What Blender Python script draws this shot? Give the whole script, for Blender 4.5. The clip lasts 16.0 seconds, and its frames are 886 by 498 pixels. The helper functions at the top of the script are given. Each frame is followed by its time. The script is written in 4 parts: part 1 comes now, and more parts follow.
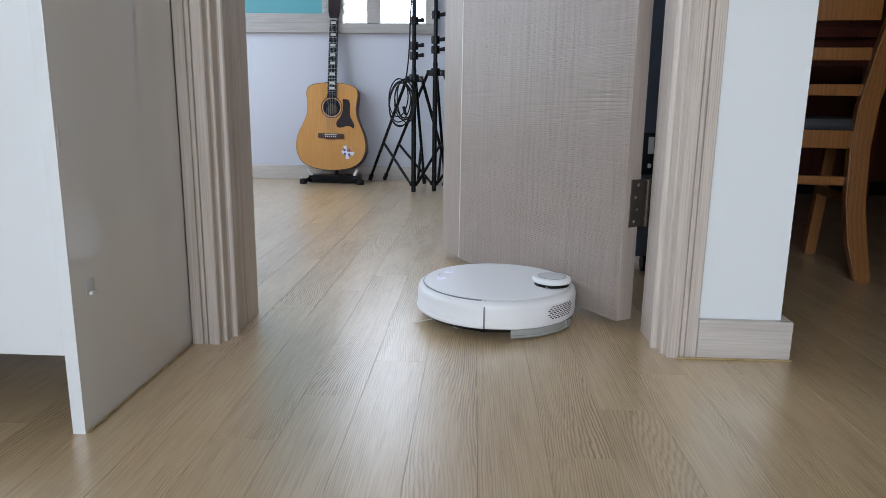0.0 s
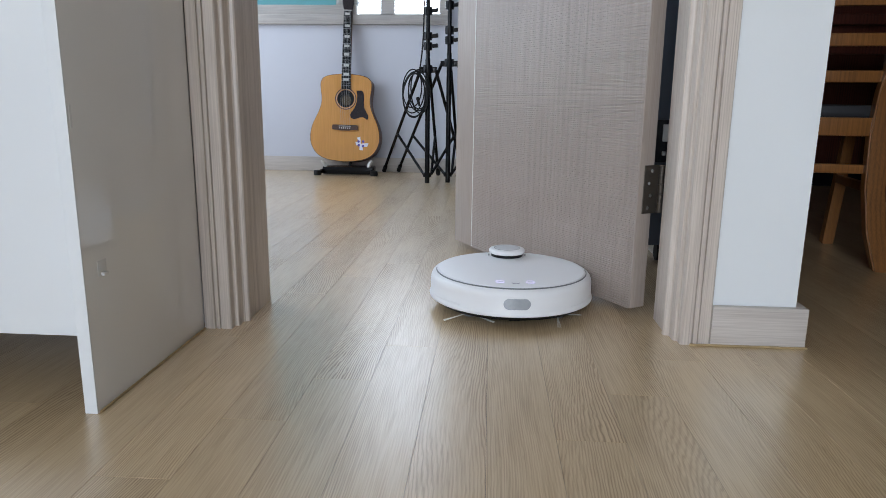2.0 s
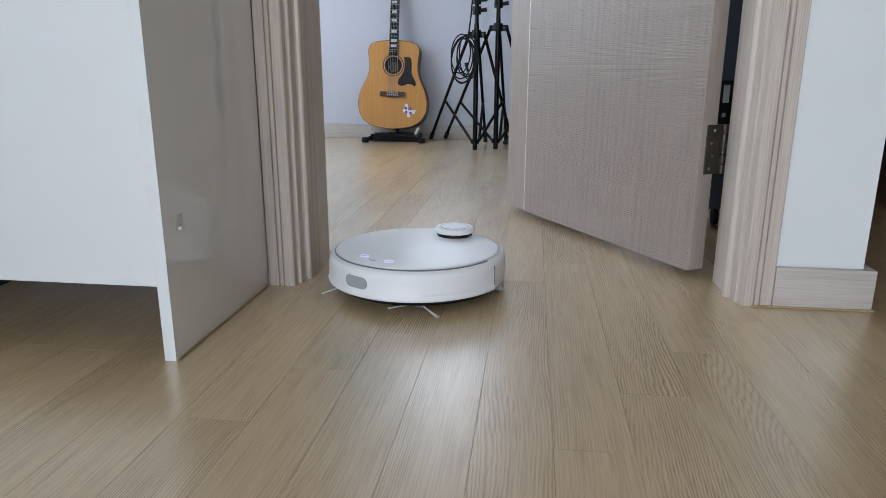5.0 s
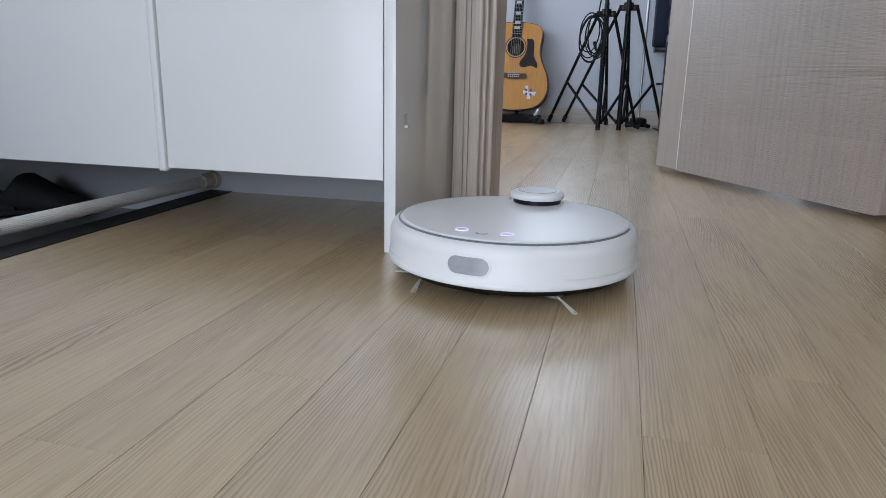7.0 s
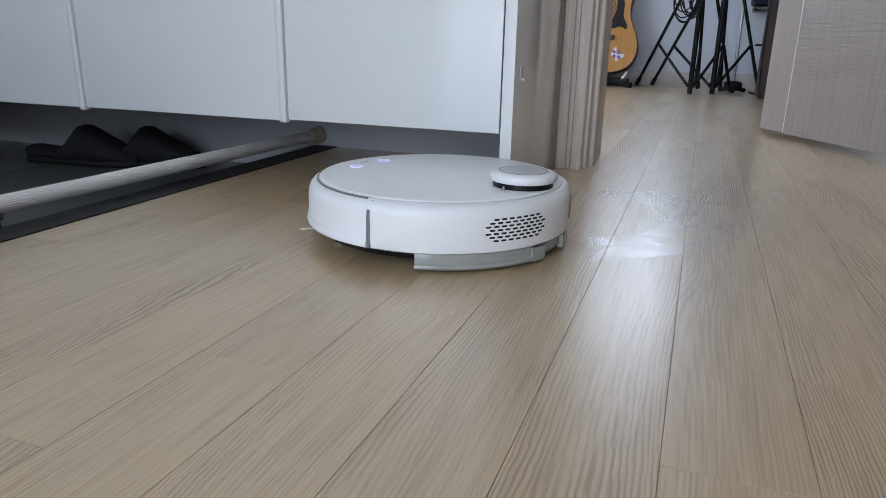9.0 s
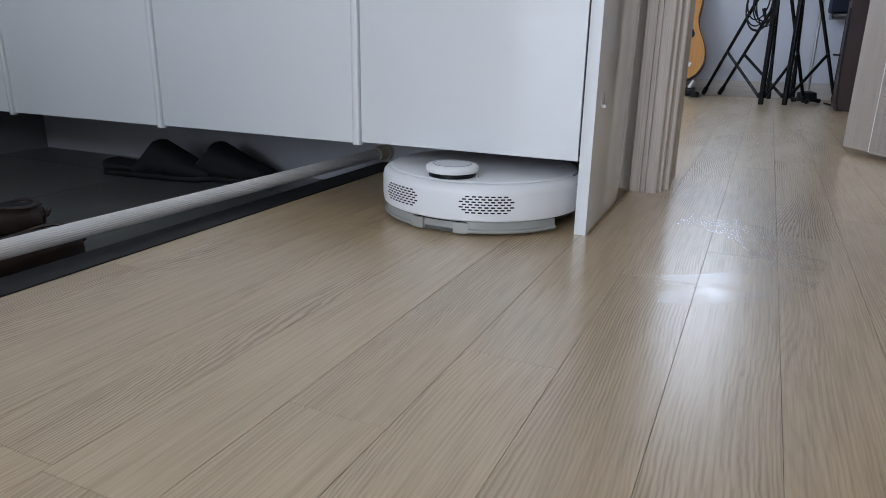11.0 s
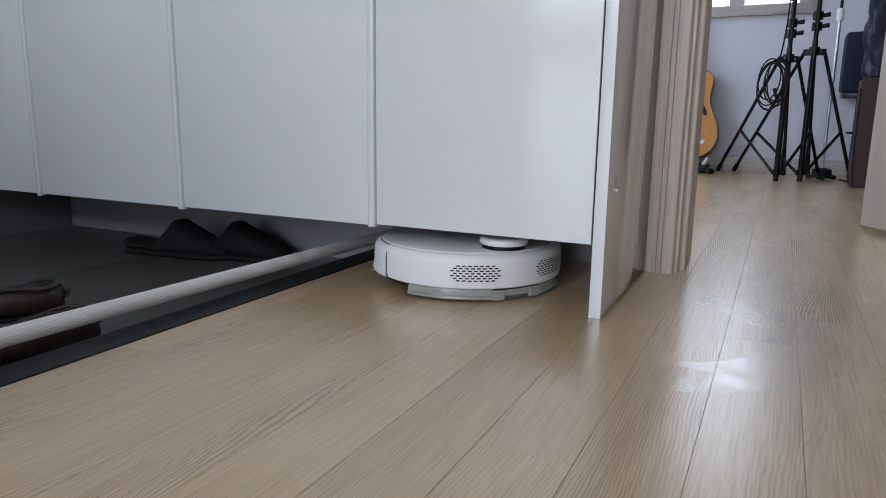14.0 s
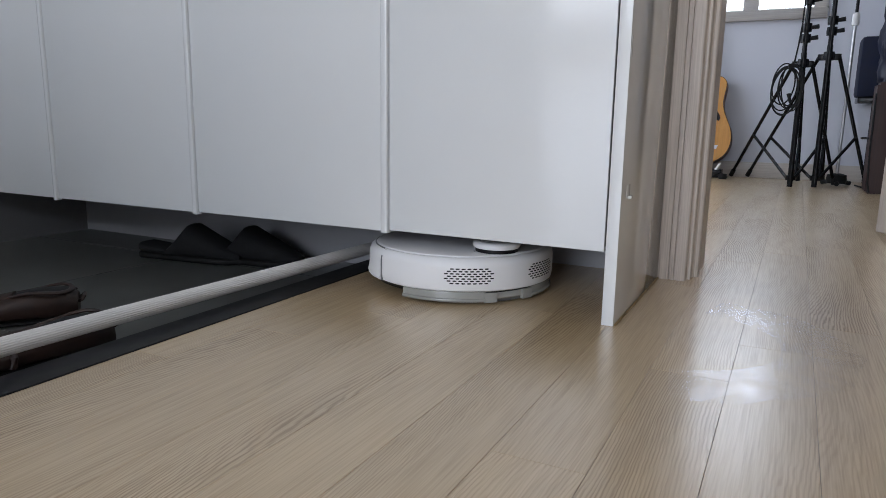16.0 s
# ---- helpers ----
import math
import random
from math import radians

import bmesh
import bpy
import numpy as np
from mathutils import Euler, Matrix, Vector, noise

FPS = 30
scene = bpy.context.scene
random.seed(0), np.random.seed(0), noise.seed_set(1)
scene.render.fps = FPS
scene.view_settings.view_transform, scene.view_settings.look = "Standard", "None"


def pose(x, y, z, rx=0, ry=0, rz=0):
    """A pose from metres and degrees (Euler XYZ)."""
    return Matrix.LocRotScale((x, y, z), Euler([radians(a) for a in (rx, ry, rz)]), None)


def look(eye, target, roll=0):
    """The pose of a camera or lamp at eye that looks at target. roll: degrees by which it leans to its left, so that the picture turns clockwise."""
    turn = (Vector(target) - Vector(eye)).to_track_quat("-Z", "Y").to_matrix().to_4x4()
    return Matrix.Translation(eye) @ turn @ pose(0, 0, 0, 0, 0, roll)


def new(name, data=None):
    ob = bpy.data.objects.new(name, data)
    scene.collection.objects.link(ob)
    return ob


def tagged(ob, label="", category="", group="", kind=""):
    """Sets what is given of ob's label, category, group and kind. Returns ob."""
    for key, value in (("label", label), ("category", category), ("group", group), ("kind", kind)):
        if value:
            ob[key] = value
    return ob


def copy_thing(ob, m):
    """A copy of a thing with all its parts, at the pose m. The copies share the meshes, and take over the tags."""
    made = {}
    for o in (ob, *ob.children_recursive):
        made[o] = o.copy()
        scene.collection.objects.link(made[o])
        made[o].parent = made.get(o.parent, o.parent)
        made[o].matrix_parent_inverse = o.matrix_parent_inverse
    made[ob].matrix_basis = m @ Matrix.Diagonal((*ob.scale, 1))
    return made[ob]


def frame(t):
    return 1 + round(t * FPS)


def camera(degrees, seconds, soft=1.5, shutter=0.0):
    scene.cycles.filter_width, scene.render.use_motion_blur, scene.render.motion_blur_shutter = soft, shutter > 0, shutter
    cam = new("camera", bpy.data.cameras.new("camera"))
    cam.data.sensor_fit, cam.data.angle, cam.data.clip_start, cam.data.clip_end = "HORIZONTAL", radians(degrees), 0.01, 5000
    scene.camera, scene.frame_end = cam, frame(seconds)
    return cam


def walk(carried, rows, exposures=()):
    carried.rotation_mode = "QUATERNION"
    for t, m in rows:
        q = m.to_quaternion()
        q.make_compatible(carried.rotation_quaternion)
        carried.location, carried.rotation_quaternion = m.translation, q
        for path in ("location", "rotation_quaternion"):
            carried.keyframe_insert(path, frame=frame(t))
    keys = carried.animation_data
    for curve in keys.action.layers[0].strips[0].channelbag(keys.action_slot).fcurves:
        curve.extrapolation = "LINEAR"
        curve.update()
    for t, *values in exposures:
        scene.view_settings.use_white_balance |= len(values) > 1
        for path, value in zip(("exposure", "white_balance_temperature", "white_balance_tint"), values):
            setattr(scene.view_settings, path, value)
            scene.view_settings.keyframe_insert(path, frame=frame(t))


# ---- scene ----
# camera: seconds, x, y, z, tilt, roll, heading
cam = camera(66.0, 16.0, soft=0.75)
PATH = [
    (0.0, -0.0000, 0.0000, 0.4663, 78.06, -0.76, 2.67),
    (0.5, 0.0049, 0.0007, 0.4602, 78.07, -0.68, 3.17),
    (1.0, 0.0071, 0.0024, 0.4530, 77.96, -0.69, 3.52),
    (1.5, 0.0055, 0.0006, 0.4518, 77.80, -0.69, 3.74),
    (2.0, 0.0076, 0.0011, 0.4481, 77.59, -0.66, 3.92),
    (2.5, 0.0115, 0.0047, 0.4402, 76.92, -0.57, 4.29),
    (3.0, 0.0115, 0.0038, 0.4391, 76.31, -0.64, 4.56),
    (3.2, 0.0122, 0.0037, 0.4381, 76.24, -0.45, 4.82),
    (5.3, -0.0472, -0.0333, 0.4252, 74.43, -0.51, 8.37),
    (5.5, -0.0757, -0.0449, 0.4161, 73.68, -0.79, 9.58),
    (6.0, -0.1380, -0.0919, 0.3597, 72.37, -0.82, 14.05),
    (6.5, -0.1888, -0.1184, 0.3006, 71.71, -1.00, 13.38),
    (7.0, -0.2132, -0.1317, 0.2804, 75.55, -1.19, 14.41),
    (7.5, -0.2322, -0.1477, 0.2656, 77.55, -1.26, 15.78),
    (8.0, -0.2377, -0.1562, 0.2535, 76.11, -1.28, 17.23),
    (8.5, -0.2547, -0.1614, 0.2566, 74.05, -1.19, 18.73),
    (9.0, -0.2737, -0.1761, 0.2608, 72.69, -1.11, 20.32),
    (9.2, -0.2812, -0.1750, 0.2621, 72.33, -1.11, 20.88),
    (11.3, -0.3217, -0.1522, 0.3048, 73.11, -0.70, 25.18),
    (11.5, -0.3184, -0.1482, 0.3118, 74.37, -0.63, 25.36),
    (12.0, -0.3184, -0.1480, 0.3156, 77.03, -0.65, 25.53),
    (12.5, -0.3139, -0.1483, 0.3094, 78.17, -0.60, 25.71),
    (13.0, -0.3154, -0.1504, 0.3087, 78.55, -0.66, 25.84),
    (13.5, -0.3185, -0.1525, 0.3081, 78.64, -0.74, 26.03),
    (14.0, -0.3172, -0.1530, 0.3098, 78.81, -0.79, 26.17),
    (14.5, -0.3152, -0.1530, 0.3096, 78.90, -0.78, 26.41),
    (15.0, -0.3173, -0.1545, 0.3117, 78.98, -0.80, 26.53),
    (15.5, -0.3179, -0.1556, 0.3137, 79.02, -0.85, 26.77),
    (16.0, -0.3194, -0.1552, 0.3143, 79.11, -0.85, 27.11),
]
walk(cam, [(t, pose(x, y, z, rx, ry, rz)) for t, x, y, z, rx, ry, rz in PATH],
     exposures=[(0.0, 0.13, 6500, 10), (3.0, 0.14, 6520, 10), (5.5, 0.05, 6470, 10), (8.5, 0.05, 6300, 11), (9.0, -0.06, 6280, 11), (11.5, -0.14, 6380, 12), (12.5, -0.13, 6430, 12.5), (16.0, -0.12, 6680, 13)])

# ---- world and lights ----
world = bpy.data.worlds.new("world")
scene.world = world
world.use_nodes = True
wn = world.node_tree.nodes
sky = wn.new("ShaderNodeTexSky")
sky.sky_type, sky.sun_disc = "NISHITA", False
sky.sun_elevation, sky.sun_rotation = radians(40), radians(200)
wn["Background"].inputs["Strength"].default_value = 0.08
world.node_tree.links.new(sky.outputs[0], wn["Background"].inputs["Color"])


def window_light(name, at, target, sx, sy, watts, colour):
    lamp = bpy.data.lights.new(name, "AREA")
    lamp.shape, lamp.size, lamp.size_y, lamp.energy, lamp.color = "RECTANGLE", sx, sy, watts, colour
    ob = new(name, lamp)
    ob.matrix_world = look(at, target)
    return ob


# daylight through the window openings
window_light("window_daylight_north", (-1.2, 4.60, 1.55), (-1.2, 0, 0.95), 2.0, 1.15, 22, (0.72, 0.83, 1.0))
window_light("window_daylight_west", (-2.46, 2.9, 1.35), (0, 2.9, 0.9), 1.8, 1.6, 46, (0.71, 0.83, 1.0))
window_light("window_daylight_south", (-0.75, -3.75, 1.35), (-0.6, 2, 0.9), 2.1, 2.0, 126, (0.755, 0.85, 1.0))


# ---- materials ----
def mat(name, colour=(0.8, 0.8, 0.8), rough=0.5, metal=0.0, **more):
    m = bpy.data.materials.new(name)
    m.use_nodes = True
    b = m.node_tree.nodes["Principled BSDF"]
    b.inputs["Base Color"].default_value = (*colour, 1)
    b.inputs["Roughness"].default_value = rough
    b.inputs["Metallic"].default_value = metal
    for k, v in more.items():
        b.inputs[k.replace("_", " ")].default_value = v
    return m


def node(m, kind, **inputs):
    n = m.node_tree.nodes.new(kind)
    for k, v in inputs.items():
        n.inputs[k.replace("_", " ")].default_value = v
    return n


def link(m, a, b):
    m.node_tree.links.new(a, b)


def bsdf(m):
    return m.node_tree.nodes["Principled BSDF"]


def ramp(m, source, stops):
    r = m.node_tree.nodes.new("ShaderNodeValToRGB")
    el = r.color_ramp.elements
    while len(el) < len(stops):
        el.new(0.5)
    for e, (p, c) in zip(el, stops):
        e.position, e.color = p, (*c, 1)
    link(m, source, r.inputs[0])
    return r


def coords(m, scale=(1, 1, 1), random_offset=False):
    """Object coordinates, stretched; shifted per object when asked."""
    tc = m.node_tree.nodes.new("ShaderNodeTexCoord")
    mp = m.node_tree.nodes.new("ShaderNodeMapping")
    mp.inputs["Scale"].default_value = scale
    link(m, tc.outputs["Object"], mp.inputs["Vector"])
    if not random_offset:
        return mp.outputs[0]
    oi = m.node_tree.nodes.new("ShaderNodeObjectInfo")
    mul = node(m, "ShaderNodeMath")
    mul.operation = "MULTIPLY"
    mul.inputs[1].default_value = 37.0
    link(m, oi.outputs["Random"], mul.inputs[0])
    add = m.node_tree.nodes.new("ShaderNodeVectorMath")
    add.operation = "ADD"
    link(m, mp.outputs[0], add.inputs[0])
    link(m, mul.outputs[0], add.inputs[1])
    return add.outputs[0]


def bump(m, height, strength=0.2, distance=0.001):
    b = m.node_tree.nodes.new("ShaderNodeBump")
    b.inputs["Strength"].default_value, b.inputs["Distance"].default_value = strength, distance
    link(m, height, b.inputs["Height"])
    link(m, b.outputs[0], bsdf(m).inputs["Normal"])


def mottled(name, colour, rough, spread=0.06, scale=6.0, fine=180.0, grain=0.05, metal=0.0, **more):
    """A plain painted or moulded surface with faint unevenness at two scales."""
    m = mat(name, colour, rough, metal, **more)
    v = coords(m)
    n1, n2 = node(m, "ShaderNodeTexNoise", Scale=scale, Detail=3.0), node(m, "ShaderNodeTexNoise", Scale=fine, Detail=2.0)
    link(m, v, n1.inputs["Vector"])
    link(m, v, n2.inputs["Vector"])
    lo, hi = [tuple(min(1, c * k) for c in colour) for k in (1 - spread, 1 + spread)]
    r = ramp(m, n1.outputs[0], [(0.3, lo), (0.7, hi)])
    link(m, r.outputs[0], bsdf(m).inputs["Base Color"])
    rr = node(m, "ShaderNodeMapRange")
    rr.inputs["To Min"].default_value, rr.inputs["To Max"].default_value = rough * 0.85, min(1, rough * 1.2)
    link(m, n1.outputs[0], rr.inputs[0])
    link(m, rr.outputs[0], bsdf(m).inputs["Roughness"])
    bump(m, n2.outputs[0], grain, 0.0006)
    return m


def maths(m, op, a, b=0.0, c=None):
    n = m.node_tree.nodes.new("ShaderNodeMath")
    n.operation = op
    for k, v in enumerate((a, b) if c is None else (a, b, c)):
        if isinstance(v, (int, float)):
            n.inputs[k].default_value = v
        else:
            link(m, v, n.inputs[k])
    return n.outputs[0]


def grained(name, dark, light, rough, along="y", rings=700.0, arch=45.0, broad=7.0, length=1.6, contrast=1.0, random_offset=False, relief=0.12, pore=1.2, wave=5.0, wobble=0.0):
    """Wood whose growth lines run along one axis and close into arches here and there."""
    m = mat(name, light, rough)
    k = "xyz".index(along)
    j = 0 if k else 1
    v = coords(m, (1, 1, 1), random_offset)

    def stretched(across, lengthwise, detail):
        mp = m.node_tree.nodes.new("ShaderNodeMapping")
        sc = [across, across, across]
        sc[k] = lengthwise
        mp.inputs["Scale"].default_value = sc
        link(m, v, mp.inputs["Vector"])
        n = node(m, "ShaderNodeTexNoise", Scale=1.0, Detail=detail)
        link(m, mp.outputs[0], n.inputs["Vector"])
        return n.outputs[0]

    sep = m.node_tree.nodes.new("ShaderNodeSeparateXYZ")
    link(m, v, sep.inputs[0])
    slow, pores, patch, jitter = stretched(broad, length, 1.0), stretched(520.0, 9.0, 2.0), stretched(9.0, 1.3, 2.0), stretched(60.0, wave, 2.0)
    phase = maths(m, "ADD", maths(m, "MULTIPLY_ADD", sep.outputs[j], rings, maths(m, "MULTIPLY", slow, arch)), maths(m, "MULTIPLY", jitter, 5.0))
    if wobble:
        phase = maths(m, "ADD", phase, maths(m, "MULTIPLY", stretched(150.0, 3.0, 2.0), wobble))
        phase = maths(m, "ADD", phase, maths(m, "MULTIPLY", stretched(90.0, 45.0, 1.0), wobble * 0.55))
    line = maths(m, "POWER", maths(m, "MULTIPLY_ADD", maths(m, "SINE", phase), 0.5, 0.5), 2.0)
    amount = node(m, "ShaderNodeMapRange")
    amount.inputs["From Min"].default_value, amount.inputs["From Max"].default_value = 0.36, 0.66
    amount.inputs["To Min"].default_value, amount.inputs["To Max"].default_value = 0.03 * contrast, 0.60 * contrast
    link(m, patch, amount.inputs[0])
    figure = amount.outputs[0]
    if random_offset:
        # some boards are plain, others strongly figured
        board = m.node_tree.nodes.new("ShaderNodeObjectInfo")
        figure = maths(m, "MULTIPLY", figure, maths(m, "MULTIPLY_ADD", maths(m, "FRACT", maths(m, "MULTIPLY", board.outputs["Random"], 7.31)), 1.05, 0.30))
    grain = maths(m, "ADD", maths(m, "MULTIPLY", line, figure), maths(m, "MULTIPLY_ADD", pores, pore, -0.375 * pore))
    tone = maths(m, "ADD", grain, maths(m, "MULTIPLY_ADD", jitter, 0.35, -0.17))
    r = ramp(m, tone, [(0.0, light), (0.85, dark)])
    colour = r.outputs[0]
    if random_offset:
        oi = m.node_tree.nodes.new("ShaderNodeObjectInfo")
        hsv = node(m, "ShaderNodeHueSaturation")
        mr = node(m, "ShaderNodeMapRange")
        mr.inputs["To Min"].default_value, mr.inputs["To Max"].default_value = 0.95, 1.05
        link(m, oi.outputs["Random"], mr.inputs[0])
        link(m, mr.outputs[0], hsv.inputs["Value"])
        link(m, colour, hsv.inputs["Color"])
        colour = hsv.outputs[0]
    link(m, colour, bsdf(m).inputs["Base Color"])
    rr = node(m, "ShaderNodeMapRange")
    rr.inputs["To Min"].default_value, rr.inputs["To Max"].default_value = rough * 0.92, rough * 1.12
    link(m, tone, rr.inputs[0])
    link(m, rr.outputs[0], bsdf(m).inputs["Roughness"])
    bump(m, maths(m, "SUBTRACT", 1.0, tone), relief, 0.0006)
    return m


M_PLANK = grained("oak_laminate", (0.30, 0.193, 0.098), (0.605, 0.450, 0.265), 0.36, "y", 1550.0, 230.0, 5.5, 1.3, 1.35, True, 0.08, 0.9, 11.0, 7.0)


# the clear wear layer of the laminate
bsdf(M_PLANK).inputs["Coat Weight"].default_value = 1.0
bsdf(M_PLANK).inputs["Coat Roughness"].default_value = 0.27
bsdf(M_PLANK).inputs["Coat IOR"].default_value = 1.75


def water(name):
    """A thin film of water, streaky where the mop dragged it."""
    m = bpy.data.materials.new(name)
    m.use_nodes = True
    m.node_tree.nodes.remove(bsdf(m))
    v = coords(m, (1.0, 1.0, 1.0))
    blot, ripple = node(m, "ShaderNodeTexNoise", Scale=26.0, Detail=4.0), node(m, "ShaderNodeTexNoise", Scale=120.0, Detail=3.0, Distortion=1.2)
    link(m, v, blot.inputs["Vector"])
    link(m, v, ripple.inputs["Vector"])
    cover = node(m, "ShaderNodeMapRange")
    cover.inputs["From Min"].default_value, cover.inputs["From Max"].default_value = 0.40, 0.62
    cover.inputs["To Min"].default_value, cover.inputs["To Max"].default_value = 0.10, 0.85
    link(m, blot.outputs[0], cover.inputs[0])
    b = node(m, "ShaderNodeBump", Strength=0.03, Distance=0.0010)
    link(m, ripple.outputs[0], b.inputs["Height"])
    gloss, clear, mix = m.node_tree.nodes.new("ShaderNodeBsdfGlossy"), m.node_tree.nodes.new("ShaderNodeBsdfTransparent"), m.node_tree.nodes.new("ShaderNodeMixShader")
    gloss.inputs["Roughness"].default_value = 0.19
    link(m, b.outputs[0], gloss.inputs["Normal"])
    edge = node(m, "ShaderNodeLayerWeight", Blend=0.5)
    shine = maths(m, "MULTIPLY_ADD", maths(m, "POWER", edge.outputs["Facing"], 5.0), 0.98, 0.02)
    link(m, maths(m, "MULTIPLY", shine, cover.outputs[0]), mix.inputs[0])
    link(m, clear.outputs[0], mix.inputs[1])
    link(m, gloss.outputs[0], mix.inputs[2])
    link(m, mix.outputs[0], m.node_tree.nodes["Material Output"].inputs["Surface"])
    return m


M_WATER = water("water_film")
M_CASING = grained("casing_foil", (0.36, 0.295, 0.242), (0.60, 0.525, 0.455), 0.42, "z", 1500.0, 20.0, 30.0, 0.8, 0.6)
M_CASING_X = grained("baseboard_foil", (0.36, 0.31, 0.27), (0.58, 0.53, 0.48), 0.42, "x", 900.0, 25.0, 14.0, 1.5, 0.7)
M_DOOR = grained("door_foil_upright", (0.24, 0.195, 0.163), (0.36, 0.30, 0.258), 0.45, "z", 1500.0, 20.0, 30.0, 0.8, 0.6)
M_DOOR_RIB = grained("door_foil_ribbed", (0.225, 0.182, 0.152), (0.36, 0.30, 0.26), 0.45, "z", 300.0, 12.0, 10.0, 1.2, 0.4)
M_WHITE_GLOSS = mottled("white_lacquer", (0.715, 0.73, 0.73), 0.16, 0.015, 3.0, 90.0, 0.02)
M_END = mottled("end_panel_lacquer", (0.76, 0.755, 0.735), 0.05, 0.015, 3.0, 60.0, 0.006, Coat_Weight=0.5, Coat_Roughness=0.03)
M_PANEL = mottled("panel_lacquer", (0.62, 0.61, 0.57), 0.13, 0.02, 3.0, 90.0, 0.02)
M_WALL = mottled("wallpaper_white", (0.74, 0.76, 0.76), 0.75, 0.02, 2.0, 400.0, 0.12)
# white paper toned down, so the room's dimmer walls sit in the colour
M_ROOM = mottled("wallpaper_room_dimmed", (0.60, 0.61, 0.66), 0.75, 0.02, 2.0, 400.0, 0.12)
# dark tone of the unseen east wall, chosen to cut its bounce light
M_TAUPE = mottled("light_block_taupe", (0.24, 0.22, 0.19), 0.8, 0.03, 2.0, 400.0, 0.12)
M_CEIL = mottled("ceiling_paper", (0.8, 0.8, 0.79), 0.85, 0.02, 2.0, 300.0, 0.1)
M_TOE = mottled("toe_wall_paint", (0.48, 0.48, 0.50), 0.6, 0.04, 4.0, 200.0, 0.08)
# end wall of the entrance: the dimness there is mixed into its grey
M_ENTRY_SHADE = mottled("entry_wall_shaded", (0.24, 0.24, 0.245), 0.6, 0.04, 4.0, 200.0, 0.08)
M_TILE = mottled("dark_porcelain", (0.115, 0.120, 0.115), 0.32, 0.18, 9.0, 220.0, 0.12)
M_GROUT = mottled("grout", (0.36, 0.36, 0.34), 0.9)
M_SILL = mottled("black_stone", (0.010, 0.010, 0.012), 0.5, 0.2, 30.0, 300.0, 0.08, Specular_IOR_Level=0.25)
M_DARK = mottled("dark_gap", (0.03, 0.028, 0.025), 0.8)
M_CAULK = mottled("yellowed_caulk", (0.42, 0.30, 0.15), 0.6, 0.2, 40.0)
M_ROBOT = mottled("white_plastic", (0.80, 0.80, 0.80), 0.42, 0.01, 5.0, 500.0, 0.02)
M_ROBOT_TOP = mottled("white_satin_plastic", (0.86, 0.86, 0.87), 0.32, 0.01, 5.0, 700.0, 0.04)
M_GREYRING = mat("grey_plastic", (0.17, 0.18, 0.19), 0.35)
M_BLACK = mat("black_plastic", (0.006, 0.006, 0.007), 0.4, 0.0, Specular_IOR_Level=0.25)
M_SENSOR = mottled("sensor_window", (0.36, 0.38, 0.40), 0.12, 0.05, 120.0)
M_TANK = mat("smoked_clear_plastic", (0.56, 0.56, 0.52), 0.16, 0.0, Transmission_Weight=0.45, IOR=1.4)
M_MOP = mottled("mop_cloth", (0.10, 0.10, 0.095), 0.95, 0.15, 30.0, 600.0, 0.1)
M_BRISTLE = mat("bristle", (0.72, 0.70, 0.64), 0.6)
M_LED = mat("led_ring", (0.8, 0.78, 0.9), 0.4, 0.0, Emission_Color=(0.50, 0.36, 1.0, 1), Emission_Strength=0.7)
M_BADGE = mottled("pale_grey_plastic", (0.60, 0.61, 0.63), 0.3, 0.02, 60.0)
M_ICON = mat("button_icon", (0.33, 0.31, 0.38), 0.4)
M_STEEL = mat("steel", (0.45, 0.45, 0.45), 0.32, 1.0)
M_BRONZE = mottled("bronze_plate", (0.085, 0.07, 0.055), 0.5, 0.1, 30.0, 200.0, 0.05, 0.7)
M_ROD = mottled("white_tube", (0.78, 0.77, 0.75), 0.35, 0.04, 8.0)
M_RODCAP = mottled("cream_cap", (0.52, 0.46, 0.36), 0.5, 0.05, 8.0)
M_SPRUCE = grained("amber_spruce", (0.46, 0.20, 0.045), (0.64, 0.31, 0.085), 0.22, "z", 1900.0, 4.0, 3.0, 0.5, 0.5)
M_ROSEWOOD = grained("rosewood", (0.03, 0.015, 0.01), (0.09, 0.045, 0.03), 0.4, "z", 900.0, 12.0, 9.0, 1.0)
M_PICKGUARD = mat("tortoise_pickguard", (0.018, 0.009, 0.009), 0.18)
M_PEARL = mat("pearl", (0.72, 0.72, 0.68), 0.25)
M_STAND = mat("black_powder_coat", (0.004, 0.004, 0.0045), 0.22, 0.0, Specular_IOR_Level=0.22)
M_RUBBER = mat("black_rubber", (0.008, 0.008, 0.008), 0.7, 0.0, Specular_IOR_Level=0.3)
M_WRUBBER = mat("white_rubber", (0.62, 0.6, 0.56), 0.6)
M_CHAIR = grained("honey_beech", (0.115, 0.042, 0.010), (0.26, 0.105, 0.027), 0.32, "z", 500.0, 20.0, 9.0, 1.2, 0.8)
M_LEATHER = mottled("black_leather", (0.016, 0.016, 0.018), 0.45, 0.2, 40.0, 300.0, 0.3)
M_BOOT = mottled("brown_leather", (0.026, 0.011, 0.007), 0.5, 0.35, 25.0, 260.0, 0.4)
M_SLIPPER = mottled("black_suede", (0.008, 0.008, 0.009), 0.85, 0.2, 40.0, 500.0, 0.4)
M_NAVY = mottled("navy_fabric", (0.006, 0.010, 0.030), 0.8, 0.2, 20.0, 500.0, 0.5)
M_SATIN = mottled("navy_satin", (0.0035, 0.006, 0.022), 0.5, 0.2, 20.0, 300.0, 0.2)
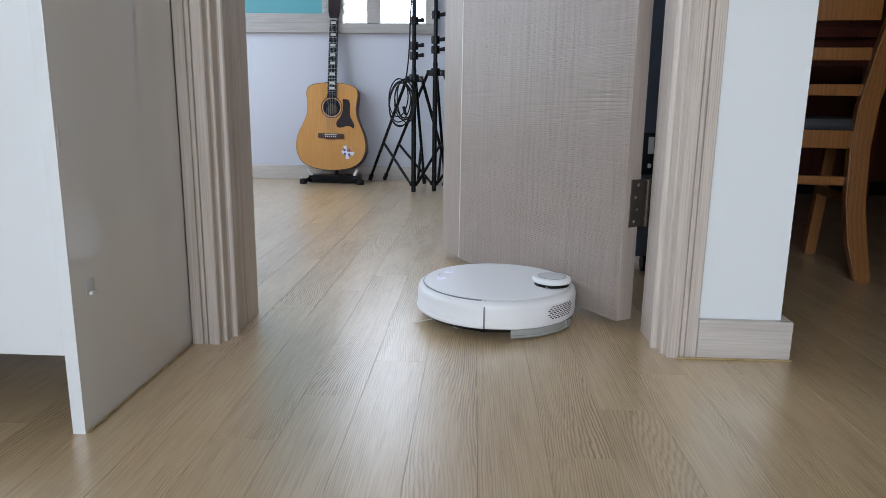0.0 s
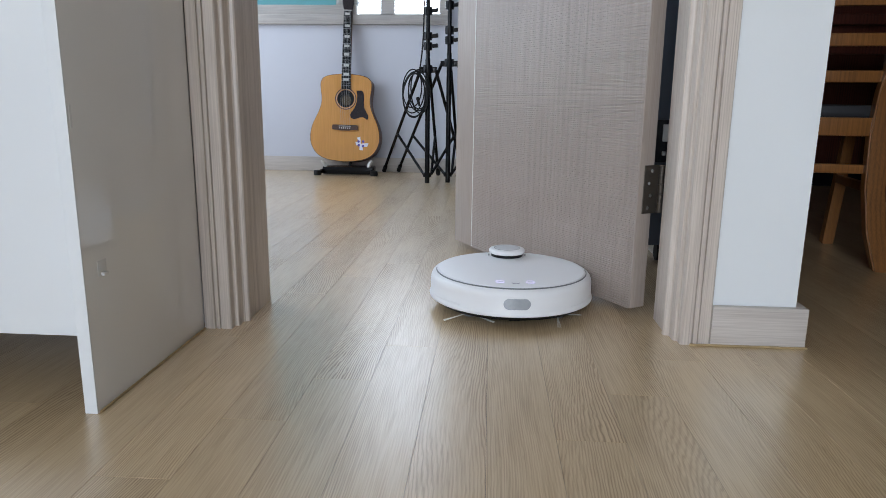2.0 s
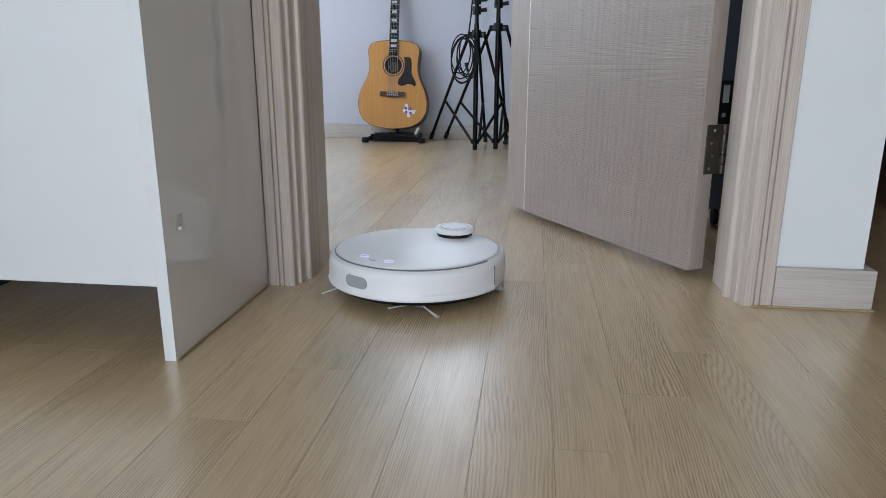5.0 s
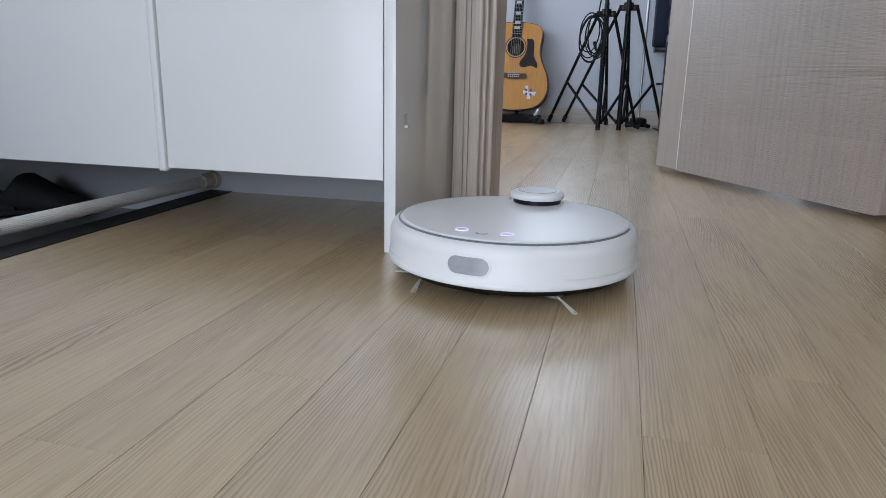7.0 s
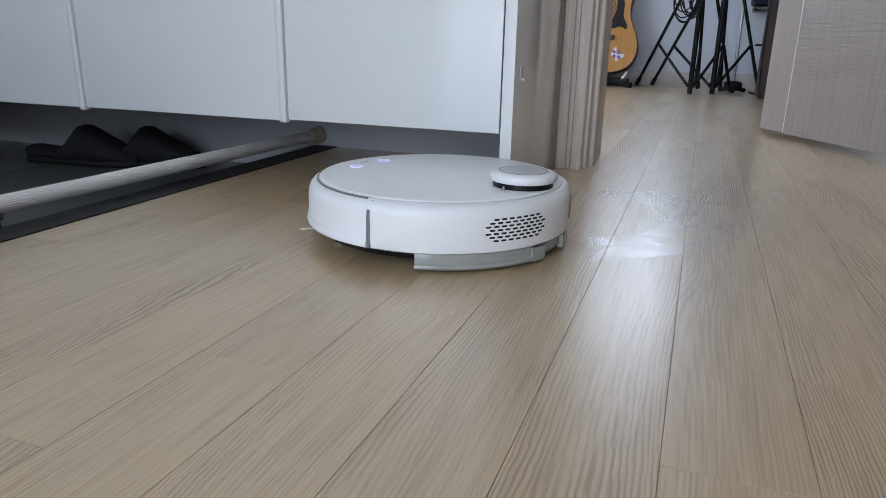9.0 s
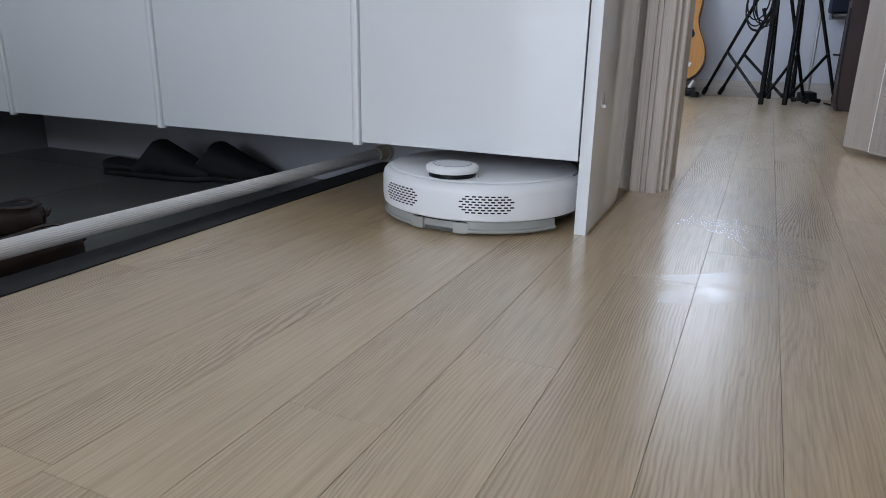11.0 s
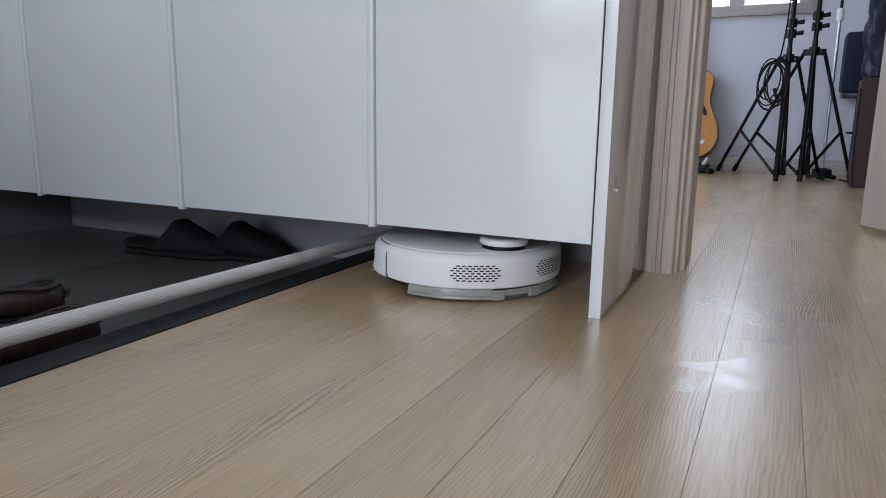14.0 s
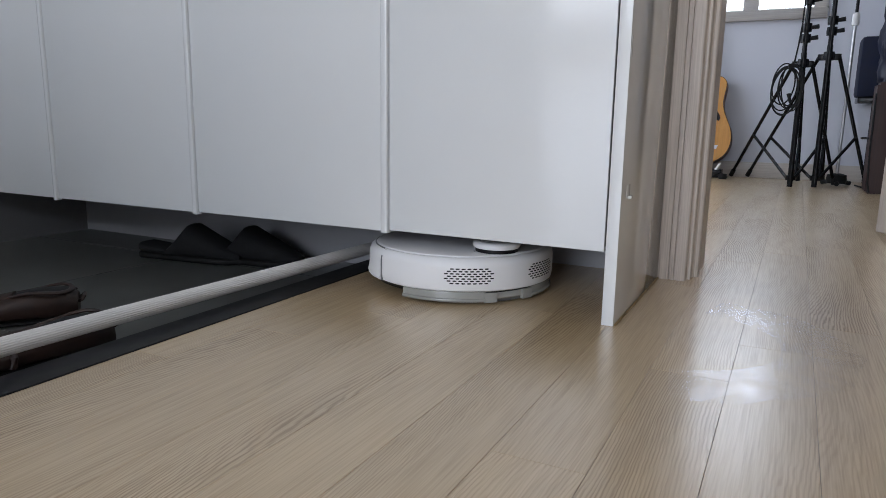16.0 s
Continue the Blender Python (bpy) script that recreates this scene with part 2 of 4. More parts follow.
M_MAHOGANY = grained("red_mahogany", (0.05, 0.013, 0.009), (0.13, 0.036, 0.022), 0.35, "z", 500.0, 20.0, 9.0, 1.2)
M_FRAME = grained("window_foil", (0.30, 0.275, 0.25), (0.47, 0.44, 0.41), 0.45, "x", 900.0, 20.0, 14.0, 1.5, 0.7)
M_TEAL = mat("teal_frosted_glass", (0.07, 0.24, 0.26), 0.45, 0.0, Transmission_Weight=0.4)
M_OUT = mat("bright_overcast_distance", (0.9, 0.93, 1.0), 1.0, 0.0, Emission_Color=(0.85, 0.92, 1.0, 1), Emission_Strength=1.6)
M_STICK_W, M_STICK_P = mat("sticker_white", (0.75, 0.74, 0.78), 0.4), mat("sticker_violet", (0.10, 0.07, 0.32), 0.4)
M_CLEAR = mat("clear_plastic", (0.80, 0.80, 0.78), 0.12, 0.0, Transmission_Weight=0.15, IOR=1.4)
M_NICKEL = mat("bright_nickel", (0.85, 0.83, 0.80), 0.22, 1.0)
M_GLASS = mat("clear_glass", (1, 1, 1), 0.02, 0.0, Transmission_Weight=1.0, IOR=1.45)


# ---- mesh helpers ----
def finish(bm, name, material, smooth=35):
    me = bpy.data.meshes.new(name)
    bmesh.ops.recalc_face_normals(bm, faces=bm.faces)
    bm.to_mesh(me)
    bm.free()
    me.materials.append(material)
    if smooth:
        for p in me.polygons:
            p.use_smooth = True
        me.set_sharp_from_angle(angle=radians(smooth))
    return me


def part(name, bm, material, parent=None, label="", smooth=35):
    ob = new(name, finish(bm, name, material, smooth))
    if parent:
        ob.parent = parent
    if label:
        ob["label"] = label
    return ob


def thing(name, m, label, category, group="", kind=""):
    ob = new(name)
    ob.empty_display_size = 0.05
    ob.matrix_world = m
    return tagged(ob, label, category, group, kind)


def box(x0, x1, y0, y1, z0, z1, bevel=0.0, segments=2, bm=None, m=None):
    b = bmesh.new()
    bmesh.ops.create_cube(b, size=1)
    for v in b.verts:
        v.co = Vector(((x0, x1)[v.co.x > 0], (y0, y1)[v.co.y > 0], (z0, z1)[v.co.z > 0]))
    if bevel:
        bmesh.ops.bevel(b, geom=b.edges[:], offset=bevel, segments=segments, affect="EDGES", profile=0.6)
    if m is not None:
        bmesh.ops.transform(b, matrix=m, verts=b.verts)
    return join(bm, b)


def join(bm, b):
    if bm is None:
        return b
    me = bpy.data.meshes.new("tmp")
    b.to_mesh(me)
    b.free()
    bm.from_mesh(me)
    bpy.data.meshes.remove(me)
    return bm


def rod(a, b, r0, r1=None, sides=16, bm=None, caps=True):
    """A round bar from a to b."""
    a, b = Vector(a), Vector(b)
    g = bmesh.new()
    bmesh.ops.create_cone(g, cap_ends=caps, segments=sides, radius1=r0, radius2=r1 if r1 is not None else r0, depth=(b - a).length)
    q = (b - a).to_track_quat("Z", "Y").to_matrix().to_4x4()
    bmesh.ops.transform(g, matrix=Matrix.Translation((a + b) / 2) @ q, verts=g.verts)
    return join(bm, g)


def turned(profile, a0=0.0, a1=360.0, steps=96, centre=(0, 0), bm=None):
    """A profile of (radius, height), turned about the upright axis; closed when it is part of a turn."""
    b = bmesh.new()
    full = abs(a1 - a0) >= 359.9
    n = steps if full else steps + 1
    rings = []
    for i in range(n):
        a = radians(a0 + (a1 - a0) * i / steps)
        rings.append([b.verts.new((centre[0] + r * math.cos(a), centre[1] + r * math.sin(a), z)) for r, z in profile])
    k = len(profile)
    for i in range(steps):
        p, q = rings[i], rings[(i + 1) % n]
        for j in range(k if not full else k - 1):
            b.faces.new((p[j], q[j], q[(j + 1) % k], p[(j + 1) % k]))
    if not full:
        b.faces.new(rings[0])
        b.faces.new(rings[-1])
    bmesh.ops.remove_doubles(b, verts=b.verts, dist=1e-5)
    return join(bm, b)


def prism(outline, z0, z1, bevel=0.0, bm=None, m=None):
    """An outline of (x, y), raised from z0 to z1."""
    b = bmesh.new()
    lo = [b.verts.new((x, y, z0)) for x, y in outline]
    hi = [b.verts.new((x, y, z1)) for x, y in outline]
    b.faces.new(lo)
    b.faces.new(hi)
    n = len(lo)
    for i in range(n):
        b.faces.new((lo[i], lo[(i + 1) % n], hi[(i + 1) % n], hi[i]))
    if bevel:
        bmesh.ops.bevel(b, geom=[e for e in b.edges if abs(e.verts[0].co.z - e.verts[1].co.z) < 1e-6], offset=bevel, segments=2, affect="EDGES")
    if m is not None:
        bmesh.ops.transform(b, matrix=m, verts=b.verts)
    return join(bm, b)


def tube(points, r, sides=10):
    """A bent round bar through points, as a mesh."""
    b = bmesh.new()
    pts = [Vector(p) for p in points]
    rings = []
    up = Vector((0.13, 0.21, 0.97))
    for i, p in enumerate(pts):
        d = (pts[min(i + 1, len(pts) - 1)] - pts[max(i - 1, 0)]).normalized()
        u = d.cross(up).normalized()
        w = d.cross(u)
        rings.append([b.verts.new(p + r * (math.cos(t) * u + math.sin(t) * w)) for t in [2 * math.pi * k / sides for k in range(sides)]])
    for p, q in zip(rings, rings[1:]):
        for k in range(sides):
            b.faces.new((p[k], p[(k + 1) % sides], q[(k + 1) % sides], q[k]))
    b.faces.new(rings[0])
    b.faces.new(rings[-1])
    return b


def wall(name, x0, x1, y0, y1, z0, z1, material, label):
    ob = part(name, box(x0, x1, y0, y1, z0, z1), material, smooth=0)
    return tagged(ob, label, "wall", kind="structure")


# ---- the shell of the flat ----
SEAM, WIDE, LONG = -0.081, 0.0943, 0.8
ENTRY_X, TILE_Z = -1.083, -0.06
WALL_Y, ROOM_Y, TOP = 1.262, 4.225, 2.36

tagged(part("subfloor", box(-1.085, 4.2, -3.8, 4.6, -0.30, -0.0105), M_DARK, smooth=0), "dark base under the wood laminate floor", "floor", kind="structure")
tagged(part("subfloor", box(-2.4, -1.085, 1.44, 4.6, -0.30, -0.0105), M_DARK, smooth=0), "dark base under the room's wood laminate floor", "floor", kind="structure")
tagged(part("subfloor", box(-2.6, -1.085, -3.8, -1.1, -0.30, -0.0105), M_DARK, smooth=0), "dark base under the hall's wood laminate floor", "floor", kind="structure")
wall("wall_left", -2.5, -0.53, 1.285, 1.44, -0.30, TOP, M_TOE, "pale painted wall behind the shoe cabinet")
wall("wall_centre", 0.40, 0.585, WALL_Y, 1.40, 0.0, TOP, M_WALL, "white papered wall beside the door")
wall("wall_over_door", -0.53, 0.40, 1.27, 1.40, 2.1, TOP, M_WALL, "white papered wall over the door")
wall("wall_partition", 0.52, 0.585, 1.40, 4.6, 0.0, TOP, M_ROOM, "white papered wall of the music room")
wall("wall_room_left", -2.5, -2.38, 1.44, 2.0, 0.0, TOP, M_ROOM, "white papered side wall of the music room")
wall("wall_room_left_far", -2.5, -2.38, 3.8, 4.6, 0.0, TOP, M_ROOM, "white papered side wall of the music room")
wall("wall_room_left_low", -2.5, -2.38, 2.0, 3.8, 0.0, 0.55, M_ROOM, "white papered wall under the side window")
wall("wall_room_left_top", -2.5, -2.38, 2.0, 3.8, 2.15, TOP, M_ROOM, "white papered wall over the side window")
# added out of view: darkens the hall's east side and the dining area
wall("wall_hall_east", 0.90, 1.0, -3.8, 1.0, 0.0, TOP, M_TAUPE, "unseen taupe wall added to hold back light from the east")
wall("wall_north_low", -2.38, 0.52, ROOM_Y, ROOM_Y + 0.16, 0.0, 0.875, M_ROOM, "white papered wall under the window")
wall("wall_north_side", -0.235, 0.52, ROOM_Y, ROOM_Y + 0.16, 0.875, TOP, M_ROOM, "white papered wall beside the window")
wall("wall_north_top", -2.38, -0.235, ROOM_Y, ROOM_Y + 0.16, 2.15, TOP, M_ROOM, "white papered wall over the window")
wall("wall_dining_north", 0.585, 4.2, 4.4, 4.6, 0.0, TOP, M_WALL, "white papered far wall of the dining area")
wall("wall_east", 4.2, 4.35, -3.8, 4.6, 0.0, TOP, M_WALL, "white papered wall of the dining area")
wall("wall_west", -2.5, -2.36, -0.95, 1.285, -0.30, TOP, M_ENTRY_SHADE, "end wall of the entrance, its grey darkened for shade")
# unseen; meets the rod's far end, height set to shade the entrance
wall("wall_entry_south", -2.5, -1.083, -1.1, -0.95, -0.30, 0.70, M_WALL, "unseen low white wall added to shade the entrance")
wall("wall_hall_west", -2.75, -2.6, -3.8, -0.95, 0.0, TOP, M_WALL, "white papered wall of the hall")
wall("wall_south_low", -2.75, 4.35, -3.95, -3.8, 0.0, 0.35, M_WALL, "white wall under the balcony window")
wall("wall_south_top", -2.75, 4.35, -3.95, -3.8, 2.3, TOP, M_WALL, "white wall over the balcony window")
wall("wall_south_left", -2.75, -1.85, -3.95, -3.8, 0.35, 2.3, M_WALL, "white wall beside the balcony window")
wall("wall_south_right", 0.36, 4.35, -3.95, -3.8, 0.35, 2.3, M_WALL, "white wall beside the balcony window")
tagged(part("ceiling", box(-2.8, 4.4, -4.0, 4.7, TOP, TOP + 0.12), M_CEIL, smooth=0), "plain white papered ceiling", "ceiling", kind="structure")
tagged(part("backdrop", box(-4.5, 2.5, 7.0, 7.05, -1.0, 5.0), M_OUT, smooth=0), "pale overcast daylight outside the window", "backdrop", kind="structure")

# entrance: sunken tiles behind a black stone edge
tagged(part("entry_sill", box(-1.142, ENTRY_X, -0.95, 1.285, -0.2, 0.002, 0.002), M_SILL), "black stone edging strip of the sunken entrance", "sill", kind="structure")
entry = tagged(part("entry_floor", box(-2.36, -1.142, -0.95, 1.285, -0.2, TILE_Z - 0.0015), M_GROUT, smooth=0), "sunken entrance floor of dark grey tiles", "floor", kind="structure")
for i in range(3):
    for j in range(5):
        x0, y0 = -2.352 + 0.6 * i, -1.285 + 0.6 * j
        y0, y1, x0, x1 = max(y0, -0.95), min(y0 + 0.597, 1.285), max(x0, -2.36), min(x0 + 0.597, -1.143)
        if x1 - x0 > 0.02:
            part("tile", box(x0, x1, y0, y1, TILE_Z - 0.012, TILE_Z, 0.0008, 1), M_TILE, entry)


# ---- doorway ----
def casing(name, side, xs, label, depth):
    """Moulded upright of the door frame; the outline runs from the wall face into the doorway."""
    outline = [(0.545, 1.32), (0.545, 1.252), (0.543, 1.249), (0.5235, 1.249), (0.5225, 1.2545), (0.5195, 1.2545), (0.5185, 1.249), (0.5135, 1.249), (0.5125, 1.2545), (0.5100, 1.2545),
               (0.509, 1.249), (0.492, 1.249), (0.490, 1.251), (0.490, 1.268), (0.4875, 1.2705), (0.484, 1.2705), (0.4825, 1.272), (0.4825, 1.296), (0.4795, 1.299), (0.474, 1.300),
               (0.4715, 1.303), (0.4715, 1.311), (0.4735, 1.314), (0.477, 1.316), (0.477, depth), (0.545, depth)]
    pts = [(side * x + xs, y) for x, y in outline]
    ob = part(name, prism(pts, 0.0, 2.15), M_CASING, smooth=18)
    return tagged(ob, label, "door frame", kind="structure")


casing("door_frame_left", -1, 0.0, "moulded pale wood-grain door frame upright", 1.452)
casing("door_frame_right", 1, -0.115, "moulded pale wood-grain door frame upright", 1.405)
tagged(part("door_frame_head", box(-0.47, 0.36, 1.262, 1.43, 2.05, 2.1, 0.004), M_CASING_X), "pale wood-grain door frame head", "door frame", kind="structure")
tagged(part("caulk_line", box(-0.5435, -0.5405, 0.876, 1.247, 0.0, 0.0035, 0.001, 1), M_CAULK), "yellowed caulk line along the cabinet panel", "trim", kind="structure")
tagged(part("caulk_line", box(0.392, 0.607, 1.2435, 1.2468, 0.0, 0.004, 0.001, 1), M_CAULK), "yellowed caulk line along the baseboard", "trim", kind="structure")


def baseboard(x0, x1, y0, y1, high):
    b = box(x0, x1, y0, y1, 0.0, high, 0.003)
    return tagged(part("baseboard", b, M_CASING_X), "pale wood-grain baseboard", "baseboard", kind="structure")


baseboard(0.43, 0.604, 1.2475, WALL_Y, 0.077)
baseboard(0.5855, 0.604, 1.263, 4.4, 0.077)
baseboard(-2.38, 0.52, ROOM_Y - 0.012, ROOM_Y, 0.088)
baseboard(0.504, 0.5195, 1.47, 4.2, 0.088)

# door leaf, standing open into the room
LEAF = pose(0.3470, 1.4365, 0.005, 0, 0, math.degrees(math.atan2(0.682, -0.409)))
leaf = thing("door_1", LEAF, "open flush door with ribbed grey-beige wood-grain centre panel", "door", kind="structure")
part("door_edge", box(0.0, 0.0055, 0.0, 0.038, 0.012, 2.04, 0.001), M_DOOR, leaf)
part("door_stile", box(0.690, 0.795, 0.0, 0.038, 0.012, 2.04, 0.002), M_DOOR, leaf)
rib = bmesh.new()
zz = 0.009
prof = [(0.0355, zz)]
random.seed(5)
while zz < 2.03:
    h = random.uniform(0.0035, 0.0062)
    d = random.uniform(0.0007, 0.0014)
    prof += [(0.0375, zz + 0.0008), (0.0375, zz + h * 0.62), (0.0375 - d, zz + h * 0.72), (0.0375 - d, zz + h)]
    zz += h
va = [rib.verts.new((0.0055, y, z)) for y, z in prof]
vb = [rib.verts.new((0.6885, y, z)) for y, z in prof]
for i in range(len(prof) - 1):
    rib.faces.new((va[i], va[i + 1], vb[i + 1], vb[i]))
part("door_panel", rib, M_DOOR_RIB, leaf, "finely ribbed centre panel", smooth=0)
part("door_core", box(0.0056, 0.6885, 0.001, 0.034, 0.012, 2.04), M_DOOR, leaf)
part("inlay_strip", box(0.6885, 0.6905, 0.02, 0.0385, 0.012, 2.04), M_PEARL, leaf, "thin pale inlay line")
hinge = part("hinge", box(-0.0022, 0.0, -0.012, 0.026, 0.215, 0.315, 0.0006, 1), M_BRONZE, leaf, "dark bronze hinge plate with screws")
for k in range(4):
    part("screw", rod((-0.0035, 0.008 if k % 2 else 0.014, 0.227 + 0.0255 * k), (-0.002, 0.008 if k % 2 else 0.014, 0.227 + 0.0255 * k), 0.0035, sides=12), M_NICKEL, hinge, "bright screw head")
for k in range(5):
    part("knuckle", rod((-0.0055, -0.017, 0.2155 + 0.02 * k), (-0.0055, -0.017, 0.2345 + 0.02 * k), 0.0062, sides=14), M_BRONZE, hinge)

# ---- shoe cabinet ----
cab = thing("shoe_cabinet", pose(0, 0, 0), "tall white lacquered shoe cabinet standing clear of the floor", "cabinet")
part("end_panel", box(-0.5622, -0.544, 0.8742, 1.247, 0.0, 2.2, 0.0008), M_END, cab, "glossy warm grey end panel that reaches the floor")
part("edge_band", box(-0.5625, -0.5437, 0.8715, 0.8741, 0.0, 2.2, 0.0010), M_WHITE_GLOSS, cab, "white edge band of the end panel")
part("carcass", box(-2.355, -0.5625, 0.902, 1.284, 0.122, 2.2), M_PANEL, cab, smooth=0)
# added board; its dark colour carries the shade under the carcass
part("bottom_board", box(-2.35, -0.566, 0.9015, 1.283, 0.1185, 0.1215), mottled("shaded_board", (0.17, 0.155, 0.14), 0.7), cab, "underside board coloured dark for the shade below the cabinet", smooth=0)
# dark filler strip that stands in for the shade inside this gap
part("gap_seal", box(-0.5669, -0.5623, 0.8835, 0.9015, 0.122, 2.19), M_DARK, cab, "dark strip standing in for the shade in the gap beside the end panel", smooth=0)
edges = [-0.5672, -0.958, -1.427, -1.888, -2.35]
for i, (right, left) in enumerate(zip(edges, edges[1:])):
    low = (0.1140, 0.1115, 0.1105, 0.1105)[i]
    d = part("cabinet_door", box(left + 0.0028, right - (0.015 if i else 0.0), 0.881, 0.900, low, 2.19, 0.0015), M_WHITE_GLOSS, cab, "white glossy flat door")
    if i < 3:
        # upright grip strip on the hinge-free edge of the next door
        outline = [(left - 0.0145, 0.8835), (left - 0.0140, 0.8795), (left - 0.0125, 0.8780), (left - 0.002, 0.8768), (left - 0.0005, 0.8780), (left, 0.8900), (left - 0.0145, 0.8900)]
        part("grip_strip", prism(outline, low - 0.005, 2.19), M_WHITE_GLOSS, d, smooth=50)

# clear adhesive strip and hook left on the end panel
hook = thing("adhesive_hook", pose(-0.544, 0.917, 0.205), "clear plastic adhesive hook stuck on the end panel", "hook")
part("hook_base", box(0.0002, 0.0010, -0.011, 0.011, -0.010, 0.012, 0.0003), M_CLEAR, hook)
part("hook_tongue", box(0.0010, 0.0070, -0.006, 0.006, -0.010, -0.005, 0.0015), M_CLEAR, hook)
tagged(part("tape_strip", box(-0.5438, -0.5430, 0.8765, 0.8815, 0.405, 0.435, 0.0003, 1), M_CLEAR), "small clear strip of tape on the end panel edge", "tape")

# tension rod over the entrance edge
rodthing = thing("tension_rod", pose(0, 0, 0), "white fluted tension rod braced low across the entrance edge", "rod")
A, B = Vector((-1.131, 1.268, 0.0272)), Vector((-1.222, -0.945, 0.0272))
b = bmesh.new()
ax = (B - A).normalized()
u = ax.cross(Vector((0, 0, 1))).normalized()
w = u.cross(ax)
ring = []
for p in (A, B):
    ring.append([b.verts.new(p + (0.0122 + 0.00035 * math.cos(24 * t)) * (math.cos(t) * u + math.sin(t) * w)) for t in [2 * math.pi * k / 144 for k in range(144)]])
for k in range(144):
    b.faces.new((ring[0][k], ring[0][(k + 1) % 144], ring[1][(k + 1) % 144], ring[1][k]))
part("tube", b, M_ROD, rodthing, smooth=60)
cap = part("end_cap", rod(A, A + ax * 0.03, 0.0185, 0.0155, 28), M_RODCAP, rodthing, "cream plastic end cap")
part("cap_flange", rod(A - ax * 0.0165, A, 0.0205, 0.0205, 28), M_RODCAP, cap)

# ---- robot vacuum ----
R = 0.1765
robot = thing("robot_vacuum", pose(0, 0, 0), "round white robot vacuum with raised sensor turret and mop plate", "robot vacuum")
part("body", turned([(0.0, 0.0205), (0.150, 0.0205), (0.168, 0.0222), (0.1735, 0.0250), (0.1752, 0.034), (0.1752, 0.066), (0.1735, 0.0735), (0.1690, 0.0785), (0.1625, 0.0808), (0.150, 0.0815), (0.0, 0.0818)], steps=128), M_ROBOT, robot, smooth=40)
bumper = part("bumper", turned([(0.1695, 0.0260), (0.1755, 0.0245), (0.1785, 0.0258), (0.1795, 0.029), (0.1785, 0.0325), (0.1768, 0.0345), (0.1766, 0.062), (0.1757, 0.068), (0.1735, 0.0735), (0.1695, 0.0782), (0.1660, 0.0795), (0.1655, 0.074)], -94, 94, 96), M_ROBOT, robot, "white sprung front bumper with a lower lip", smooth=40)
part("bumper_gap", turned([(0.1634, 0.0780), (0.1652, 0.0780), (0.1652, 0.0806), (0.1634, 0.0818)], -92, 92, 96), M_GREYRING, robot, "dark gap between lid and bumper")
for s in (-1, 1):
    part("side_seam", turned([(0.168, 0.027), (0.1762, 0.025), (0.1764, 0.060), (0.1752, 0.0692), (0.166, 0.0798)], s * 94.1, s * 95.3, 2), M_GREYRING, robot, "dark seam at the end of the bumper")
    part("bumper_rib", turned([(0.1755, 0.0365), (0.1776, 0.0370), (0.1776, 0.0395), (0.1755, 0.0400)], s * 40, s * 74, 30), M_ROBOT, bumper)
part("lid", turned([(0.0, 0.0812), (0.1605, 0.0812), (0.1620, 0.0822), (0.1608, 0.0834), (0.157, 0.0839), (0.0, 0.0842)], steps=128), M_ROBOT_TOP, robot, "satin white lid", smooth=40)


def on_side(w, h, angle, z, r0, r1, x0=0.0, columns=12, bm=None):
    """A bar with round ends, w wide and h high, wrapped round the robot's side, from radius r0 out to r1."""
    b = bmesh.new()
    rows_ = []
    for k in range(columns + 1):
        x = -w / 2 * math.cos(math.pi * k / columns)
        e = max(0.0, abs(x) - (w / 2 - h / 2))
        y = math.sqrt(max(0.0, (h / 2) ** 2 - e * e)) + 1e-5
        a = radians(angle) + (x0 + x) / R
        rows_.append([b.verts.new((r * math.cos(a), r * math.sin(a), z + s * y)) for r, s in ((r0, -1), (r1, -1), (r1, 1), (r0, 1))])
    for p, q in zip(rows_, rows_[1:]):
        for k in range(3):
            b.faces.new((p[k], p[k + 1], q[k + 1], q[k]))
    return join(bm, b)


part("sensor_frame", on_side(0.061, 0.0285, 0, 0.0525, 0.174, 0.1771, 0.0, 24), M_ROBOT, bumper)
part("sensor_window", on_side(0.054, 0.0225, 0, 0.0525, 0.174, 0.1776, 0.0, 24), M_SENSOR, bumper, "grey infrared window")
for s in (-1, 1):
    b = bmesh.new()
    for row in range(7):
        n = {0: 7, 1: 8, 2: 9, 3: 8, 4: 9, 5: 8, 6: 7}[row]
        for k in range(n):
            on_side(0.0070, 0.0022, 180 + s * 26.0, 0.0510 + (row - 3) * 0.0042, 0.172, 0.17548, (k - (n - 1) / 2) * 0.0100, 6, b)
    part("air_vent", b, M_BLACK, robot, "grille of short black slots")
turret = part("turret", turned([(0.0, 0.0902), (0.036, 0.0902), (0.0402, 0.0912), (0.0424, 0.0945), (0.0422, 0.0985), (0.0400, 0.1012), (0.0355, 0.1026), (0.0310, 0.1026), (0.0, 0.1026)], steps=64, centre=(-0.1225, 0)), M_ROBOT, robot, "white round sensor turret", smooth=40)
part("turret_window", turned([(0.0, 0.0840), (0.0376, 0.0840), (0.0376, 0.0904), (0.0, 0.0904)], steps=48, centre=(-0.1225, 0)), M_BLACK, turret, "black slot under the turret cap")
part("turret_ring", turned([(0.0292, 0.1024), (0.0306, 0.1024), (0.0306, 0.1029), (0.0292, 0.1029)] + [(0.0292, 0.1024)], steps=64, centre=(-0.1225, 0)), M_GREYRING, turret)
part("turret_badge", turned([(0.0, 0.1024), (0.0286, 0.1024), (0.0286, 0.1030), (0.0, 0.1030)], steps=48, centre=(-0.1225, 0)), M_BADGE, turret, "pale grey disc on the turret")
